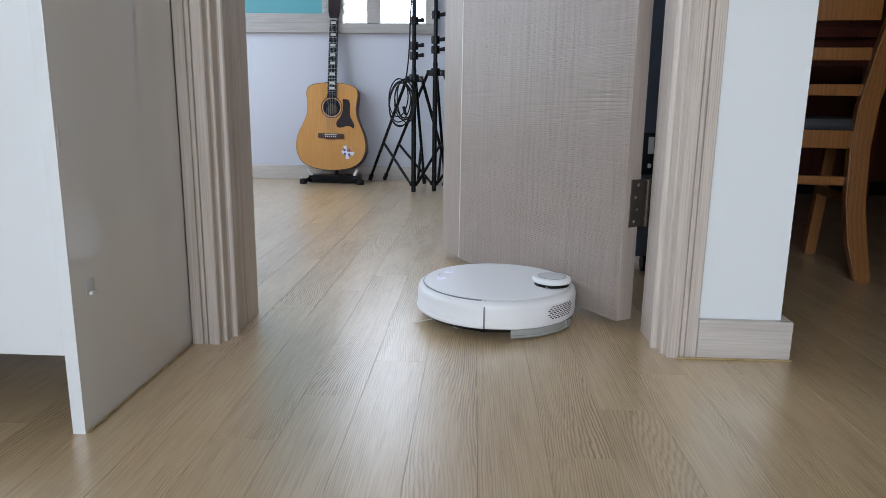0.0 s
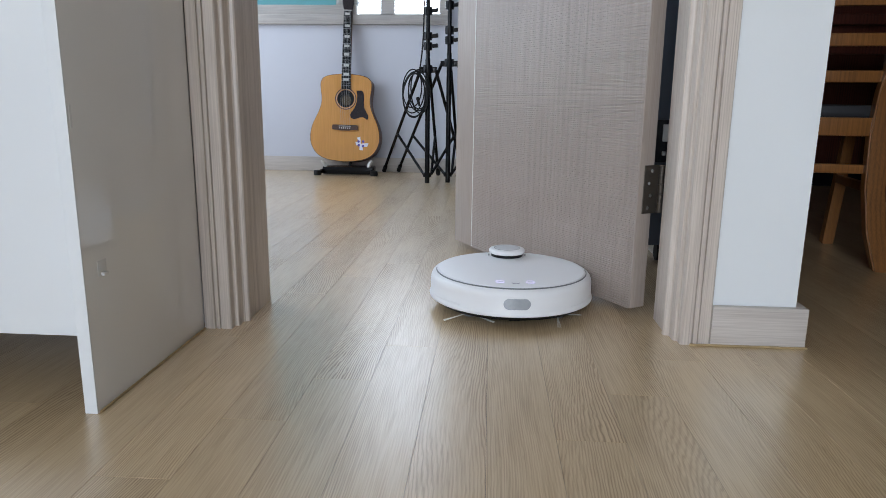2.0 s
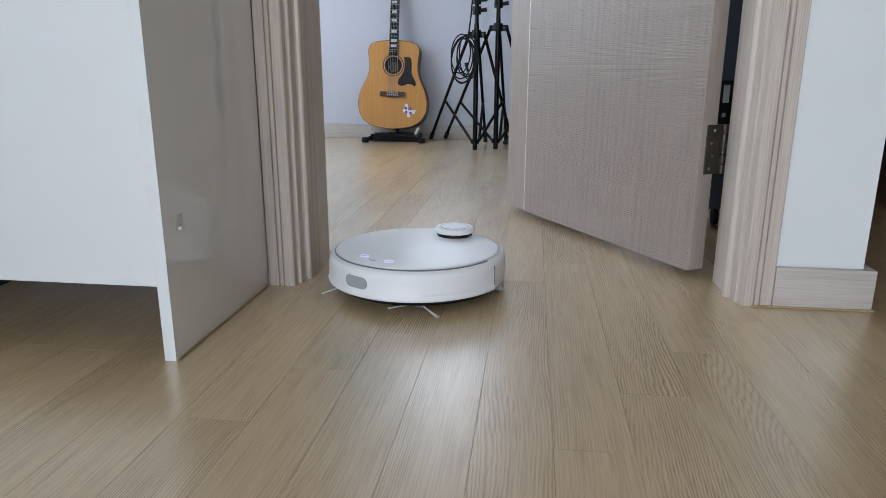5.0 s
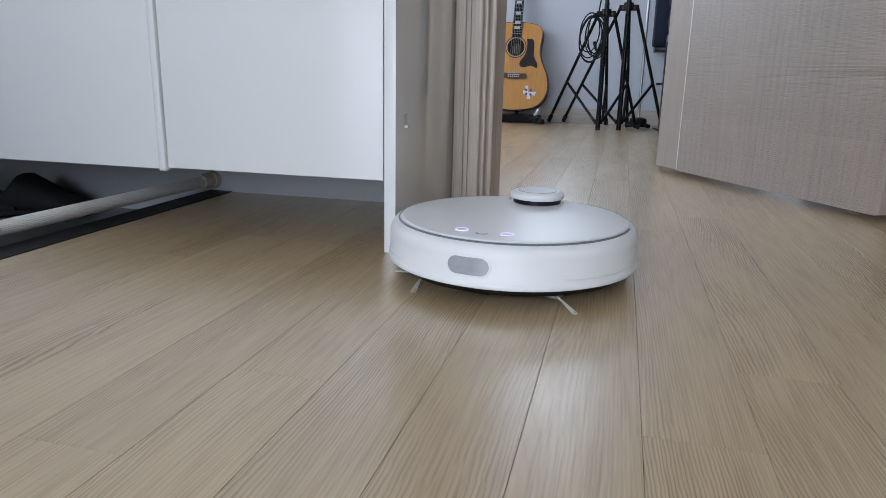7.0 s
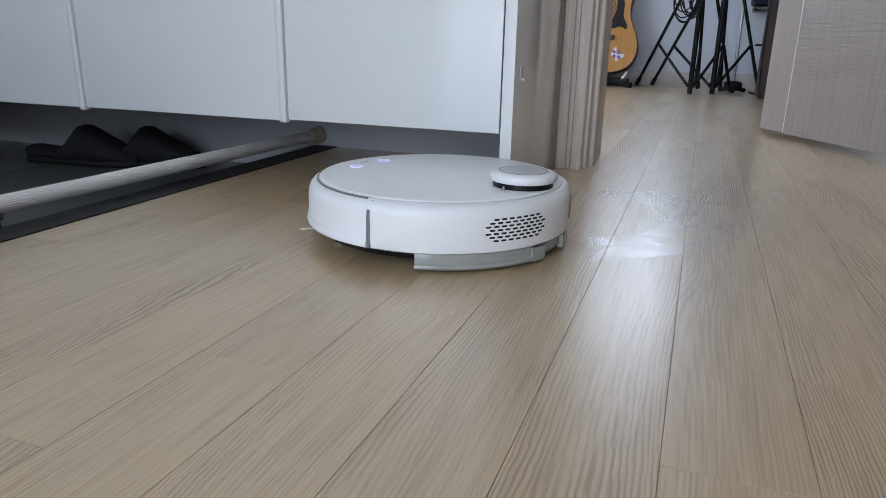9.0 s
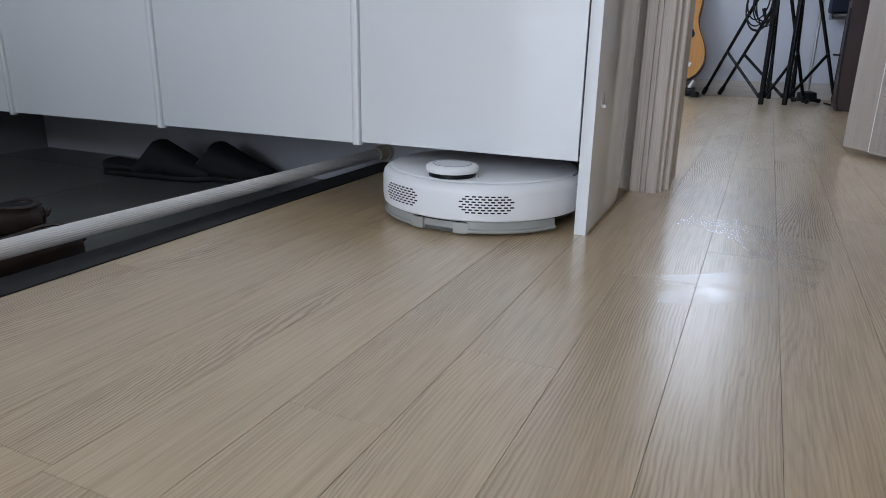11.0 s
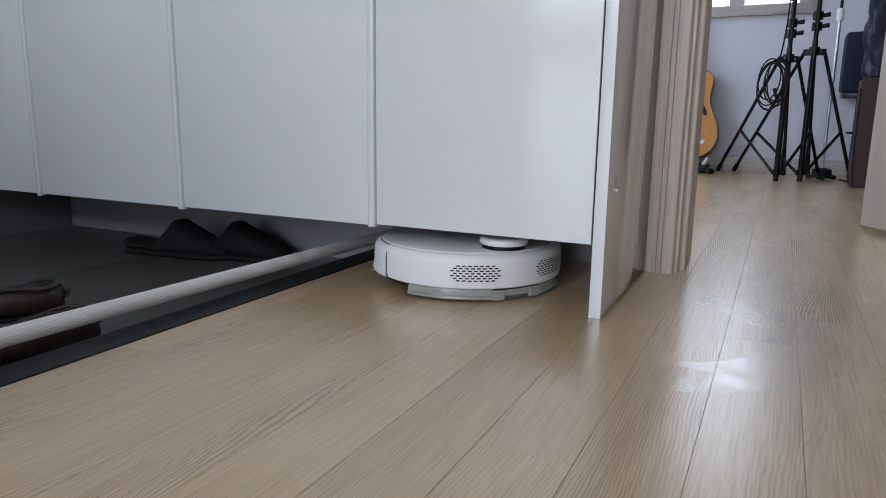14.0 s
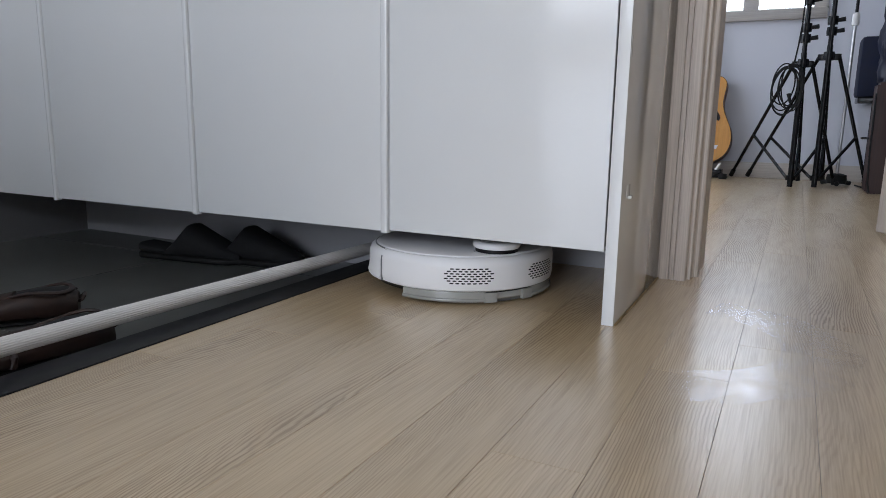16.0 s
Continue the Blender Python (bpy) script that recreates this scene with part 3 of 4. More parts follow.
part("turret_post", rod((-0.118, 0.043, 0.083), (-0.118, 0.043, 0.0885), 0.0016), M_STEEL, turret)
part("turret_post", rod((-0.118, -0.043, 0.083), (-0.118, -0.043, 0.0885), 0.0016), M_STEEL, turret)
for s in (-1, 1):
    part("button_light", turned([(0.0072, 0.0838), (0.0092, 0.0838), (0.0092, 0.0848), (0.0072, 0.0848), (0.0072, 0.0838)], steps=40, centre=(0.121, s * 0.031)), M_LED, robot, "glowing ring round a button")
    part("button", turned([(0.0, 0.0838), (0.0068, 0.0838), (0.0062, 0.0846), (0.0, 0.0847)], steps=32, centre=(0.121, s * 0.031)), M_ROBOT_TOP, robot)
part("home_mark", turned([(0.0072, 0.0838), (0.0086, 0.0838), (0.0086, 0.0846), (0.0072, 0.0846)], -80, 80, 20, centre=(0.128, 0.0)), M_ICON, robot)
part("underside", turned([(0.0, 0.0115), (0.150, 0.0115), (0.163, 0.0150), (0.168, 0.0215), (0.0, 0.0215)], steps=96), M_BLACK, robot)
# mop plate under the rear half
tray = [(0.05, 0.0225), (0.05, 0.008), (0.158, 0.0050), (0.1675, 0.0040), (0.1722, 0.0048), (0.1738, 0.0075), (0.1732, 0.0098), (0.1706, 0.0112), (0.1702, 0.0185), (0.169, 0.0225)]
tank = part("mop_tank", turned(tray, 113, 164, 40), M_TANK, robot, "smoked clear plastic mop tank")
part("tray", turned(tray, 196, 247, 40), M_TANK, tank)
part("middle_section", turned([(0.05, 0.0225), (0.05, 0.009), (0.150, 0.0085), (0.1660, 0.0078), (0.1685, 0.0100), (0.1670, 0.0185), (0.166, 0.0225)], 164.3, 195.7, 28), M_TANK, tank)
part("mop_cloth", turned([(0.06, 0.008), (0.06, 0.0015), (0.155, 0.0010), (0.1635, 0.0022), (0.1650, 0.008)], 117, 243, 72), M_MOP, tank, "damp grey mop cloth")
for a0, a1 in ((163, 171), (189, 197)):
    part("tank_clip", turned([(0.166, 0.004), (0.1728, 0.0035), (0.1728, 0.0205), (0.166, 0.0205)], a0, a1, 8), M_TANK, tank)
for s in (-1, 1):
    wheel = part("wheel", rod((0.0, s * 0.105, 0.0332), (0.0, s * 0.125, 0.0332), 0.033, sides=40), M_RUBBER, robot)
part("caster", rod((0.12, -0.011, 0.0132), (0.12, 0.011, 0.0132), 0.013, sides=28), M_RUBBER, robot)
brushes = []
for s in (-1, 1):
    hub = part("side_brush", turned([(0.0, 0.006), (0.011, 0.006), (0.012, 0.0125), (0.0, 0.0135)], steps=24), M_GREYRING, robot, "spinning side brush with pale bristles")
    hub.matrix_basis = pose(0.104, s * 0.092, 0)
    for k in range(3):
        arm = bmesh.new()
        for j in range(-2, 3):
            a = radians(120 * k) + 0.03 * j
            rod((0.010 * math.cos(a), 0.010 * math.sin(a), 0.0095), (0.060 * math.cos(a + 0.1), 0.060 * math.sin(a + 0.1), 0.0022), 0.0006, 0.0004, 5, arm)
        part("bristles", arm, M_BRISTLE, hub)
    brushes.append((hub, s))

# ---- guitar on its stand ----
GUITAR = pose(-0.863, 4.075, 0.071, -7.5, 0, 0) @ pose(0, 0, 0, 0, 1.0, 0)
guitar = thing("acoustic_guitar", GUITAR, "amber spruce-top acoustic guitar with a dark pickguard on a floor stand", "guitar")


def half_width(s):
    """Half the body's width at s, from the bottom (0) to the neck joint (1)."""
    pts = [(0.0, 0.0), (0.012, 0.085), (0.04, 0.135), (0.10, 0.180), (0.20, 0.207), (0.30, 0.2125), (0.42, 0.200), (0.55, 0.165), (0.63, 0.149), (0.70, 0.144), (0.78, 0.149), (0.86, 0.156), (0.92, 0.153), (0.965, 0.132), (0.99, 0.085), (1.0, 0.0)]
    for (s0, w0), (s1, w1) in zip(pts, pts[1:]):
        if s <= s1:
            t = (s - s0) / (s1 - s0)
            return w0 + (w1 - w0) * t
    return 0.0


BODY = 0.522
ts = [0.5 - 0.5 * math.cos(math.pi * k / 44) for k in range(45)]
right = [(half_width(t), BODY * t) for t in ts]
for _ in range(2):
    right = [right[0]] + [((right[i - 1][0] + 2 * right[i][0] + right[i + 1][0]) / 4, (right[i - 1][1] + 2 * right[i][1] + right[i + 1][1]) / 4) for i in range(1, len(right) - 1)] + [right[-1]]
outline = right + [(-x, z) for x, z in reversed(right[1:-1])]
UP = Matrix.Rotation(radians(90), 4, "X")
body = part("body", prism(outline, -0.0995, 0.0, 0.0, m=UP), M_MAHOGANY, guitar, "dark reddish guitar sides", smooth=30)
part("soundboard", prism([(x * 0.992, z * 0.992 + 0.002) for x, z in outline], 0.0, 0.003, 0.001, m=UP), M_SPRUCE, guitar, "glossy amber spruce top", smooth=30)
b = bmesh.new()
n = len(outline)
inner = [b.verts.new((x * 0.992, -0.0034, z * 0.992 + 0.0020)) for x, z in outline]
outer = [b.verts.new((x * 1.001, -0.0030, z)) for x, z in outline]
for k in range(n):
    b.faces.new((inner[k], inner[(k + 1) % n], outer[(k + 1) % n], outer[k]))
part("binding", b, M_PICKGUARD, guitar, "dark edge binding")
HOLE = 0.374


def disc(r0, r1, y0, y1, cx, cz, steps=56):
    return_bm = turned([(r0, y0), (r1, y0), (r1, y1), (r0, y1), (r0, y0)] if r0 else [(0, y0), (r1, y0), (r1, y1), (0, y1)], steps=steps)
    bmesh.ops.transform(return_bm, matrix=Matrix.Translation((cx, 0, cz)) @ Matrix.Rotation(radians(90), 4, "X"), verts=return_bm.verts)
    return return_bm


part("soundhole", disc(0, 0.050, 0.003, 0.0036, 0.0, HOLE), M_BLACK, guitar)
part("rosette", disc(0.050, 0.0515, 0.003, 0.0040, 0.0, HOLE), M_ROSEWOOD, guitar)
part("rosette", disc(0.0555, 0.0565, 0.003, 0.0040, 0.0, HOLE), M_PEARL, guitar)
part("rosette", disc(0.0585, 0.064, 0.003, 0.0038, 0.0, HOLE), M_ROSEWOOD, guitar)
part("label_paper", disc(0, 0.030, 0.0036, 0.0039, 0.004, HOLE - 0.010), mat("aged_label", (0.075, 0.055, 0.03), 0.8), guitar)
guard = [(0.064, 0.050), (0.092, 0.050), (0.104, 0.044), (0.110, 0.021), (0.110, -0.043), (0.116, -0.060), (0.125, -0.073), (0.136, -0.092), (0.139, -0.108), (0.133, -0.122), (0.122, -0.113), (0.105, -0.106), (0.088, -0.107), (0.072, -0.114), (0.052, -0.119),
         (0.034, -0.112), (0.029, -0.096), (0.036, -0.076), (0.052, -0.058), (0.062, -0.036), (0.068, -0.012), (0.069, 0.018)]
part("pickguard", prism([(x, HOLE + z) for x, z in guard], 0.003, 0.0052, 0.0005, m=UP), M_PICKGUARD, guitar, "dark tortoiseshell pickguard")
bridge = part("bridge", prism([(-0.077, 0.196), (-0.074, 0.192), (-0.034, 0.190), (-0.028, 0.186), (0.028, 0.186), (0.034, 0.190), (0.074, 0.192), (0.077, 0.196), (0.077, 0.216), (0.074, 0.220), (-0.074, 0.220), (-0.077, 0.216)], 0.003, 0.011, 0.001, m=UP), M_ROSEWOOD, guitar, "rosewood bridge")
part("saddle", box(-0.037, 0.037, -0.0135, -0.010, 0.2105, 0.2135, 0.0008, 1), M_PEARL, bridge)
for k in range(6):
    part("bridge_pin", disc(0, 0.0034, 0.010, 0.0145, -0.030 + 0.012 * k, 0.2005, 12), M_PEARL, bridge)
NUT = 0.885
neck = part("neck", box(-0.026, 0.026, -0.003, 0.018, 0.50, NUT + 0.005, 0.008), M_MAHOGANY, guitar)
part("fretboard", prism([(-0.0285, HOLE + 0.056), (0.0285, HOLE + 0.056), (0.0225, NUT), (-0.0225, NUT)], 0.003, 0.0105, 0.0008, m=UP), M_BLACK, guitar, "black fretboard with block inlays")
for k in range(1, 20):
    z = NUT - 0.650 * (1 - 2 ** (-k / 12))
    w = 0.0225 + 0.006 * (NUT - z) / (NUT - HOLE - 0.056)
    if z > HOLE + 0.06:
        part("fret", box(-w, w, -0.0115, -0.010, z - 0.0009, z + 0.0009), M_STEEL, neck, smooth=0)
    if k in (1, 3, 5, 7, 9, 12, 15, 17):
        z2 = NUT - 0.650 * (1 - 2 ** (-(k - 0.5) / 12))
        part("inlay", box(-w * 0.62, w * 0.62, -0.0113, -0.010, z2 - 0.0075, z2 + 0.0075, 0.0004, 1), M_PEARL, neck)
part("nut", box(-0.0225, 0.0225, -0.0125, -0.002, NUT, NUT + 0.005, 0.0006, 1), M_PEARL, neck)
head_ = part("headstock", prism([(-0.0235, NUT + 0.004), (0.0235, NUT + 0.004), (0.033, NUT + 0.045), (0.037, NUT + 0.17), (0.02, NUT + 0.19), (0.0, NUT + 0.18), (-0.02, NUT + 0.19), (-0.037, NUT + 0.17), (-0.033, NUT + 0.045)], -0.012, 0.004, 0.001, m=UP), M_PICKGUARD, guitar, "dark headstock")
for s in (-1, 1):
    for k in range(3):
        z = NUT + 0.05 + 0.043 * k
        part("tuner", rod((s * 0.034, 0.004, z), (s * 0.056, 0.004, z), 0.0032, sides=10, bm=box(min(s * 0.051, s * 0.064), max(s * 0.051, s * 0.064), 0.0005, 0.0075, z - 0.008, z + 0.008, 0.0025)), M_STEEL, head_)
for k in range(6):
    part("string", rod((-0.030 + 0.012 * k, -0.0125, 0.2005), (-0.0175 + 0.007 * k, -0.0125, NUT + 0.004), 0.0006, sides=6), M_STEEL, guitar)
st = part("butterfly_sticker", prism([(0.0, 0.0), (0.03, 0.025), (0.036, 0.005), (0.014, -0.006), (0.030, -0.020), (0.014, -0.030), (0.0, -0.010), (-0.014, -0.022), (-0.026, -0.010), (-0.014, 0.002), (-0.032, 0.012), (-0.022, 0.026)], 0.003, 0.0034, m=UP @ Matrix.Translation((0.098, 0.112, 0)) @ Matrix.Rotation(radians(-35), 4, "Z") @ Matrix.Scale(1.2, 4)), M_STICK_W, guitar, "small white and violet butterfly sticker", smooth=0)
for p in ((0.014, 0.012), (-0.014, 0.012), (0.014, -0.014), (-0.012, -0.010)):
    part("sticker_wing", disc(0, 0.0075, 0.0040, 0.0045, 0.098 + p[0], 0.112 + p[1], 12), M_STICK_P, st)

stand = thing("guitar_stand", pose(-0.835, 4.02, 0), "low black floor stand with pale rubber rests", "guitar stand")
part("base_plate", box(-0.145, 0.155, -0.012, 0.10, 0.004, 0.048, 0.006), M_STAND, stand)
for s in (-1, 1):
    arm = part("arm", rod((s * 0.155, -0.05, 0.017), (s * 0.13, 0.10, 0.03), 0.013, sides=14), M_STAND, stand)
    part("foot_knob", turned([(0, 0), (0.020, 0.0), (0.023, 0.008), (0.021, 0.028), (0.0, 0.032)], steps=24, centre=(s * 0.168, -0.045)), M_RUBBER, stand)
    part("rest", rod((s * 0.128, 0.0, 0.046), (s * 0.150, -0.008, 0.085), 0.011, 0.009, sides=14), M_WRUBBER, stand, "pale rubber rest")
part("back_post", rod((0.0, 0.085, 0.0), (0.0, 0.15, 0.40), 0.010), M_STAND, stand)


# ---- folded black speaker stands ----
def folded_stand(name, x, y, label, hub, cross, legs, top):
    ob = thing(name, pose(x, y, 0), label, "speaker stand", "speaker stands by the wall")
    part("pole", rod((0, 0, 0.0), (0, 0, hub + 0.05), 0.0130, sides=20), M_STAND, ob)
    part("upper_pole", rod((0, 0, hub + 0.05), (0, 0, top), 0.0110, sides=20), M_STAND, ob)
    col = part("collar", turned([(0.0130, hub - 0.02), (0.024, hub - 0.02), (0.026, hub), (0.024, hub + 0.02), (0.0130, hub + 0.02), (0.0130, hub - 0.02)], steps=24), M_STAND, ob)
    for z in (hub + 0.115, hub + 0.165, hub + 0.29):
        c = part("clamp", turned([(0.013, z - 0.02), (0.022, z - 0.02), (0.024, z), (0.022, z + 0.02), (0.013, z + 0.02), (0.013, z - 0.02)], steps=24), M_STAND, ob)
        part("knob", rod((0.02, -0.006, z), (0.052, -0.012, z + 0.004), 0.009, 0.011, sides=12), M_RUBBER, c)
    part("low_collar", turned([(0.0130, cross - 0.012), (0.023, cross - 0.012), (0.023, cross + 0.012), (0.0130, cross + 0.012), (0.0130, cross - 0.012)], steps=24), M_STAND, ob)
    for (fx, fy), (lug, knee) in legs:
        lx, ly = lug
        leg = part("leg", rod((lx, ly, hub), (fx, fy, 0.012), 0.0085, sides=12), M_STAND, ob)
        part("leg_lug", box(min(0, lx) - 0.008, max(0, lx) + 0.008, ly - 0.012, ly + 0.012, hub - 0.018, hub + 0.012, 0.003), M_STAND, col)
        part("foot_cap", rod((fx + (lx - fx) * 0.05, fy + (ly - fy) * 0.05, 0.012 + (hub - 0.012) * 0.05), (fx, fy, 0.0105), 0.0125, sides=12), M_RUBBER, leg)
        kx, ky, kz = lx + (fx - lx) * knee, ly + (fy - ly) * knee, hub + (0.012 - hub) * knee
        part("brace", rod((kx, ky, kz), (0.02 if fx > 0 else -0.02, ly * 0.6, cross), 0.0075, sides=10), M_STAND, ob)
        part("rivet", rod((kx, ky - 0.014, kz), (kx, ky + 0.014, kz), 0.006, sides=10), M_RUBBER, leg)
    return ob


folded_stand("speaker_stand", -0.327, 3.69, "folded black steel speaker stand with a coiled cable", 0.60, 0.045, [((-0.312, 0.49), ((-0.04, 0.03), 0.60)), ((0.20, 0.18), ((0.04, 0.02), 0.60)), ((0.035, 0.34), ((0.004, 0.05), 0.62))], 1.55)
folded_stand("speaker_stand", -0.218, 3.74, "folded black steel speaker stand leaning close to the wall", 0.635, 0.045, [((0.23, 0.10), ((0.045, 0.02), 0.62)), ((-0.335, 0.47), ((-0.04, 0.03), 0.64)), ((0.045, 0.36), ((0.004, 0.05), 0.62))], 1.6)
mic = thing("microphone_stand", pose(-0.115, 3.92, 0), "chrome microphone stand on a round black base", "microphone stand")
part("tube", rod((0, 0, 0.03), (0, 0, 0.80), 0.0078, sides=18), M_STEEL, mic)
part("upper_tube", rod((0, 0, 0.84), (0, 0, 1.5), 0.0075, sides=16), M_BLACK, mic)
part("clutch", turned([(0.010, 0.795), (0.016, 0.795), (0.018, 0.81), (0.016, 0.85), (0.008, 0.855), (0.008, 0.795), (0.010, 0.795)], steps=24), M_ROD, mic, "pale grip clutch")
part("base", turned([(0.0, 0.012), (0.045, 0.012), (0.048, 0.03), (0.045, 0.055), (0.02, 0.062), (0.0, 0.062)], steps=32), M_RUBBER, mic)
for k in range(3):
    a = radians(120 * k + 30)
    part("foot", rod((0.02 * math.cos(a), 0.02 * math.sin(a), 0.022), (0.075 * math.cos(a), 0.075 * math.sin(a), 0.012), 0.011, sides=12), M_RUBBER, mic)

cable = thing("coiled_cable", pose(-0.375, 3.655, 0.575), "coil of black cable hung on a speaker stand", "cable")
random.seed(11)
for k in range(7):
    rx_, rz_, dx, tw = random.uniform(0.044, 0.068), random.uniform(0.090, 0.118), random.uniform(-0.022, 0.014), random.uniform(-0.15, 0.4)
    pts = []
    for j in range(41):
        a = 2 * math.pi * j / 40
        x, z = rx_ * math.sin(a), -rz_ + rz_ * math.cos(a)
        pts.append((x * math.cos(tw) + z * math.sin(tw) * 0.5 + dx, -0.006 * k + 0.012 * math.sin(a + k), z * math.cos(tw) + 0.02 - 0.01 * (k % 3)))
    part("loop", tube(pts, 0.0034, 8), M_RUBBER, cable)
part("loose_end", tube([(0.01, 0, 0.02), (0.02, 0, 0.1), (0.028, 0, 0.2), (0.03, 0.005, 0.32), (0.038, 0.01, 0.45), (0.045, 0.02, 0.6)], 0.0038, 8), M_RUBBER, cable)
part("plug", rod((0.0, -0.03, -0.12), (0.012, -0.03, -0.165), 0.009, 0.006, 12), M_RUBBER, cable)

# things by the room's right wall
amp = thing("padded_case", pose(-0.07, 4.00, 0), "navy padded equipment case on a dark stool", "case")
part("case_body", box(0.0, 0.36, 0.0, 0.2, 0.45, 0.75, 0.018), M_NAVY, amp)
part("stool_top", box(0.01, 0.36, 0.0, 0.2, 0.42, 0.45, 0.006), M_STAND, amp)
for x in (0.10, 0.33):
    for y in (0.03, 0.17):
        part("stool_leg", rod((x, y, 0), (x, y, 0.42), 0.012), M_STAND, amp)
chest = thing("wooden_case", pose(-0.018, 3.52, 0), "reddish brown wooden case standing upright", "case")
# dark reddish wood, deepened further for the shade of this corner
part("shell", prism([(0.0, 0.0), (0.30, 0.0), (0.30, 0.15), (0.0, 0.15)], 0.0, 0.50, 0.012), grained("shaded_mahogany", (0.012, 0.004, 0.003), (0.036, 0.010, 0.007), 0.45, "z", 500.0, 20.0, 9.0, 1.2), chest)
random.seed(21)
b = bmesh.new()
rings = []
fold = [random.uniform(0, 6.28) for _ in range(8)]
for j in range(33):
    z = 0.503 + 0.747 * j / 32
    ring = []
    for k in range(72):
        a = 2 * math.pi * k / 72
        c, q = math.cos(a), math.sin(a)
        crease = 0.010 * math.sin(5 * a + fold[0] + 9 * z) + 0.007 * math.sin(11 * a + fold[1] - 21 * z) + 0.006 * math.sin(38 * z + 3 * a + fold[2]) + 0.004 * math.sin(17 * a + 55 * z)
        swell = 0.86 + 0.14 * math.sin(min(1.0, 4 * j / 32) * 1.57)
        rx_, ry_ = 0.165 * swell + crease, 0.085 * swell + crease
        ring.append(b.verts.new((0.165 + rx_ * math.copysign(abs(c) ** 0.5, c), 0.075 + ry_ * math.copysign(abs(q) ** 0.5, q), z)))
    rings.append(ring)
for r0, r1 in zip(rings, rings[1:]):
    for k in range(72):
        b.faces.new((r0[k], r0[(k + 1) % 72], r1[(k + 1) % 72], r1[k]))
b.faces.new(rings[0][::-1])
b.faces.new(rings[-1])
part("cloth", b, M_SATIN, chest, "creased navy garment bag draped over the case", smooth=80)
part("handle", tube([(-0.005, 0.05, 0.25), (-0.03, 0.05, 0.25), (-0.03, 0.10, 0.25), (-0.005, 0.10, 0.25)], 0.005), M_STAND, chest)
strap = thing("cable_on_floor", pose(0.0, 0, 0), "thin black cable that trails along the floor", "cable")
part("lead", tube([(-0.03, 3.92, 0.006), (0.0, 3.8, 0.004), (0.02, 3.70, 0.004), (-0.004, 3.56, 0.004), (-0.002, 3.50, 0.012), (-0.012, 3.49, 0.05), (-0.018, 3.50, 0.2), (-0.02, 3.51, 0.45)], 0.004, 8), M_RUBBER, strap)

# ---- window of the music room ----
win = thing("window_1", pose(0, ROOM_Y, 0), "sliding window in a grey-brown wood-grain frame", "window", kind="structure")
part("window_sill", box(-2.38, -0.235, -0.03, 0.02, 0.875, 0.930, 0.004), M_FRAME, win)
part("window_frame", box(-2.38, -0.80, -0.022, 0.02, 0.930, 0.985, 0.004), M_FRAME, win)
part("window_frame", box(-0.305, -0.235, -0.028, 0.10, 0.930, 2.15, 0.004), M_FRAME, win)
part("sash_stile", box(-0.665, -0.585, 0.05, 0.09, 0.93, 2.15, 0.004), M_FRAME, win)
part("sash_stile", box(-0.925, -0.800, 0.0, 0.045, 0.985, 2.15, 0.004), M_FRAME, win)
part("sash_rail", box(-0.80, -0.305, 0.05, 0.09, 0.930, 0.945, 0.003), M_PEARL, win)
teal = part("pane", box(-2.36, -0.925, 0.02, 0.026, 0.985, 2.15), M_TEAL, win, "teal tinted pane")
clear = part("pane", box(-0.80, -0.305, 0.066, 0.071, 0.945, 2.15), M_GLASS, win)
teal.visible_shadow = clear.visible_shadow = False

# ---- dining area ----
chair = thing("dining_chair", pose(1.02, 2.0, 0, 0, 0, -8), "honey-coloured wooden ladder-back dining chair with a black seat", "chair")


def bent_post(x, splay):
    pts = [(x + splay * 0.016, -0.10, 0.0), (x + splay * 0.004, -0.060, 0.1), (x - splay * 0.003, -0.025, 0.22), (x, 0.0, 0.36), (x + splay * 0.006, -0.004, 0.48), (x + splay * 0.026, -0.03, 0.64), (x + splay * 0.05, -0.07, 0.84), (x + splay * 0.058, -0.095, 0.96)]
    b = bmesh.new()
    rings = []
    for k, (px, py, pz) in enumerate(pts):
        wx, wy = (0.026, 0.019) if 0 < k < 6 else (0.020, 0.016)
        rings.append([b.verts.new((px + sx * wx, py + sy * wy, pz)) for sx, sy in ((-1, -1), (1, -1), (1, 1), (-1, 1))])
    for p, q in zip(rings, rings[1:]):
        for k in range(4):
            b.faces.new((p[k], p[(k + 1) % 4], q[(k + 1) % 4], q[k]))
    b.faces.new(rings[0])
    b.faces.new(rings[-1])
    bmesh.ops.bevel(b, geom=b.edges[:], offset=0.004, segments=2, affect="EDGES")
    return b


for x, s in ((-0.30, -1), (0.060, 1)):
    part("rear_leg", bent_post(x, s), M_CHAIR, chair)
for z0, z1, yy in ((0.600, 0.634, -0.015), (0.505, 0.537, -0.004), (0.700, 0.80, -0.045)):
    part("back_slat", box(-0.295, 0.055, yy - 0.008, yy + 0.008, z0, z1, 0.004), M_CHAIR, chair)
part("seat_rail", box(-0.295, 0.055, -0.010, 0.012, 0.360, 0.411, 0.004), M_CHAIR, chair)
part("stretcher", box(-0.295, 0.055, -0.010, 0.010, 0.256, 0.282, 0.004), M_CHAIR, chair)
part("seat", box(-0.31, 0.10, 0.012, 0.42, 0.405, 0.445, 0.016), M_LEATHER, chair, "black padded seat")
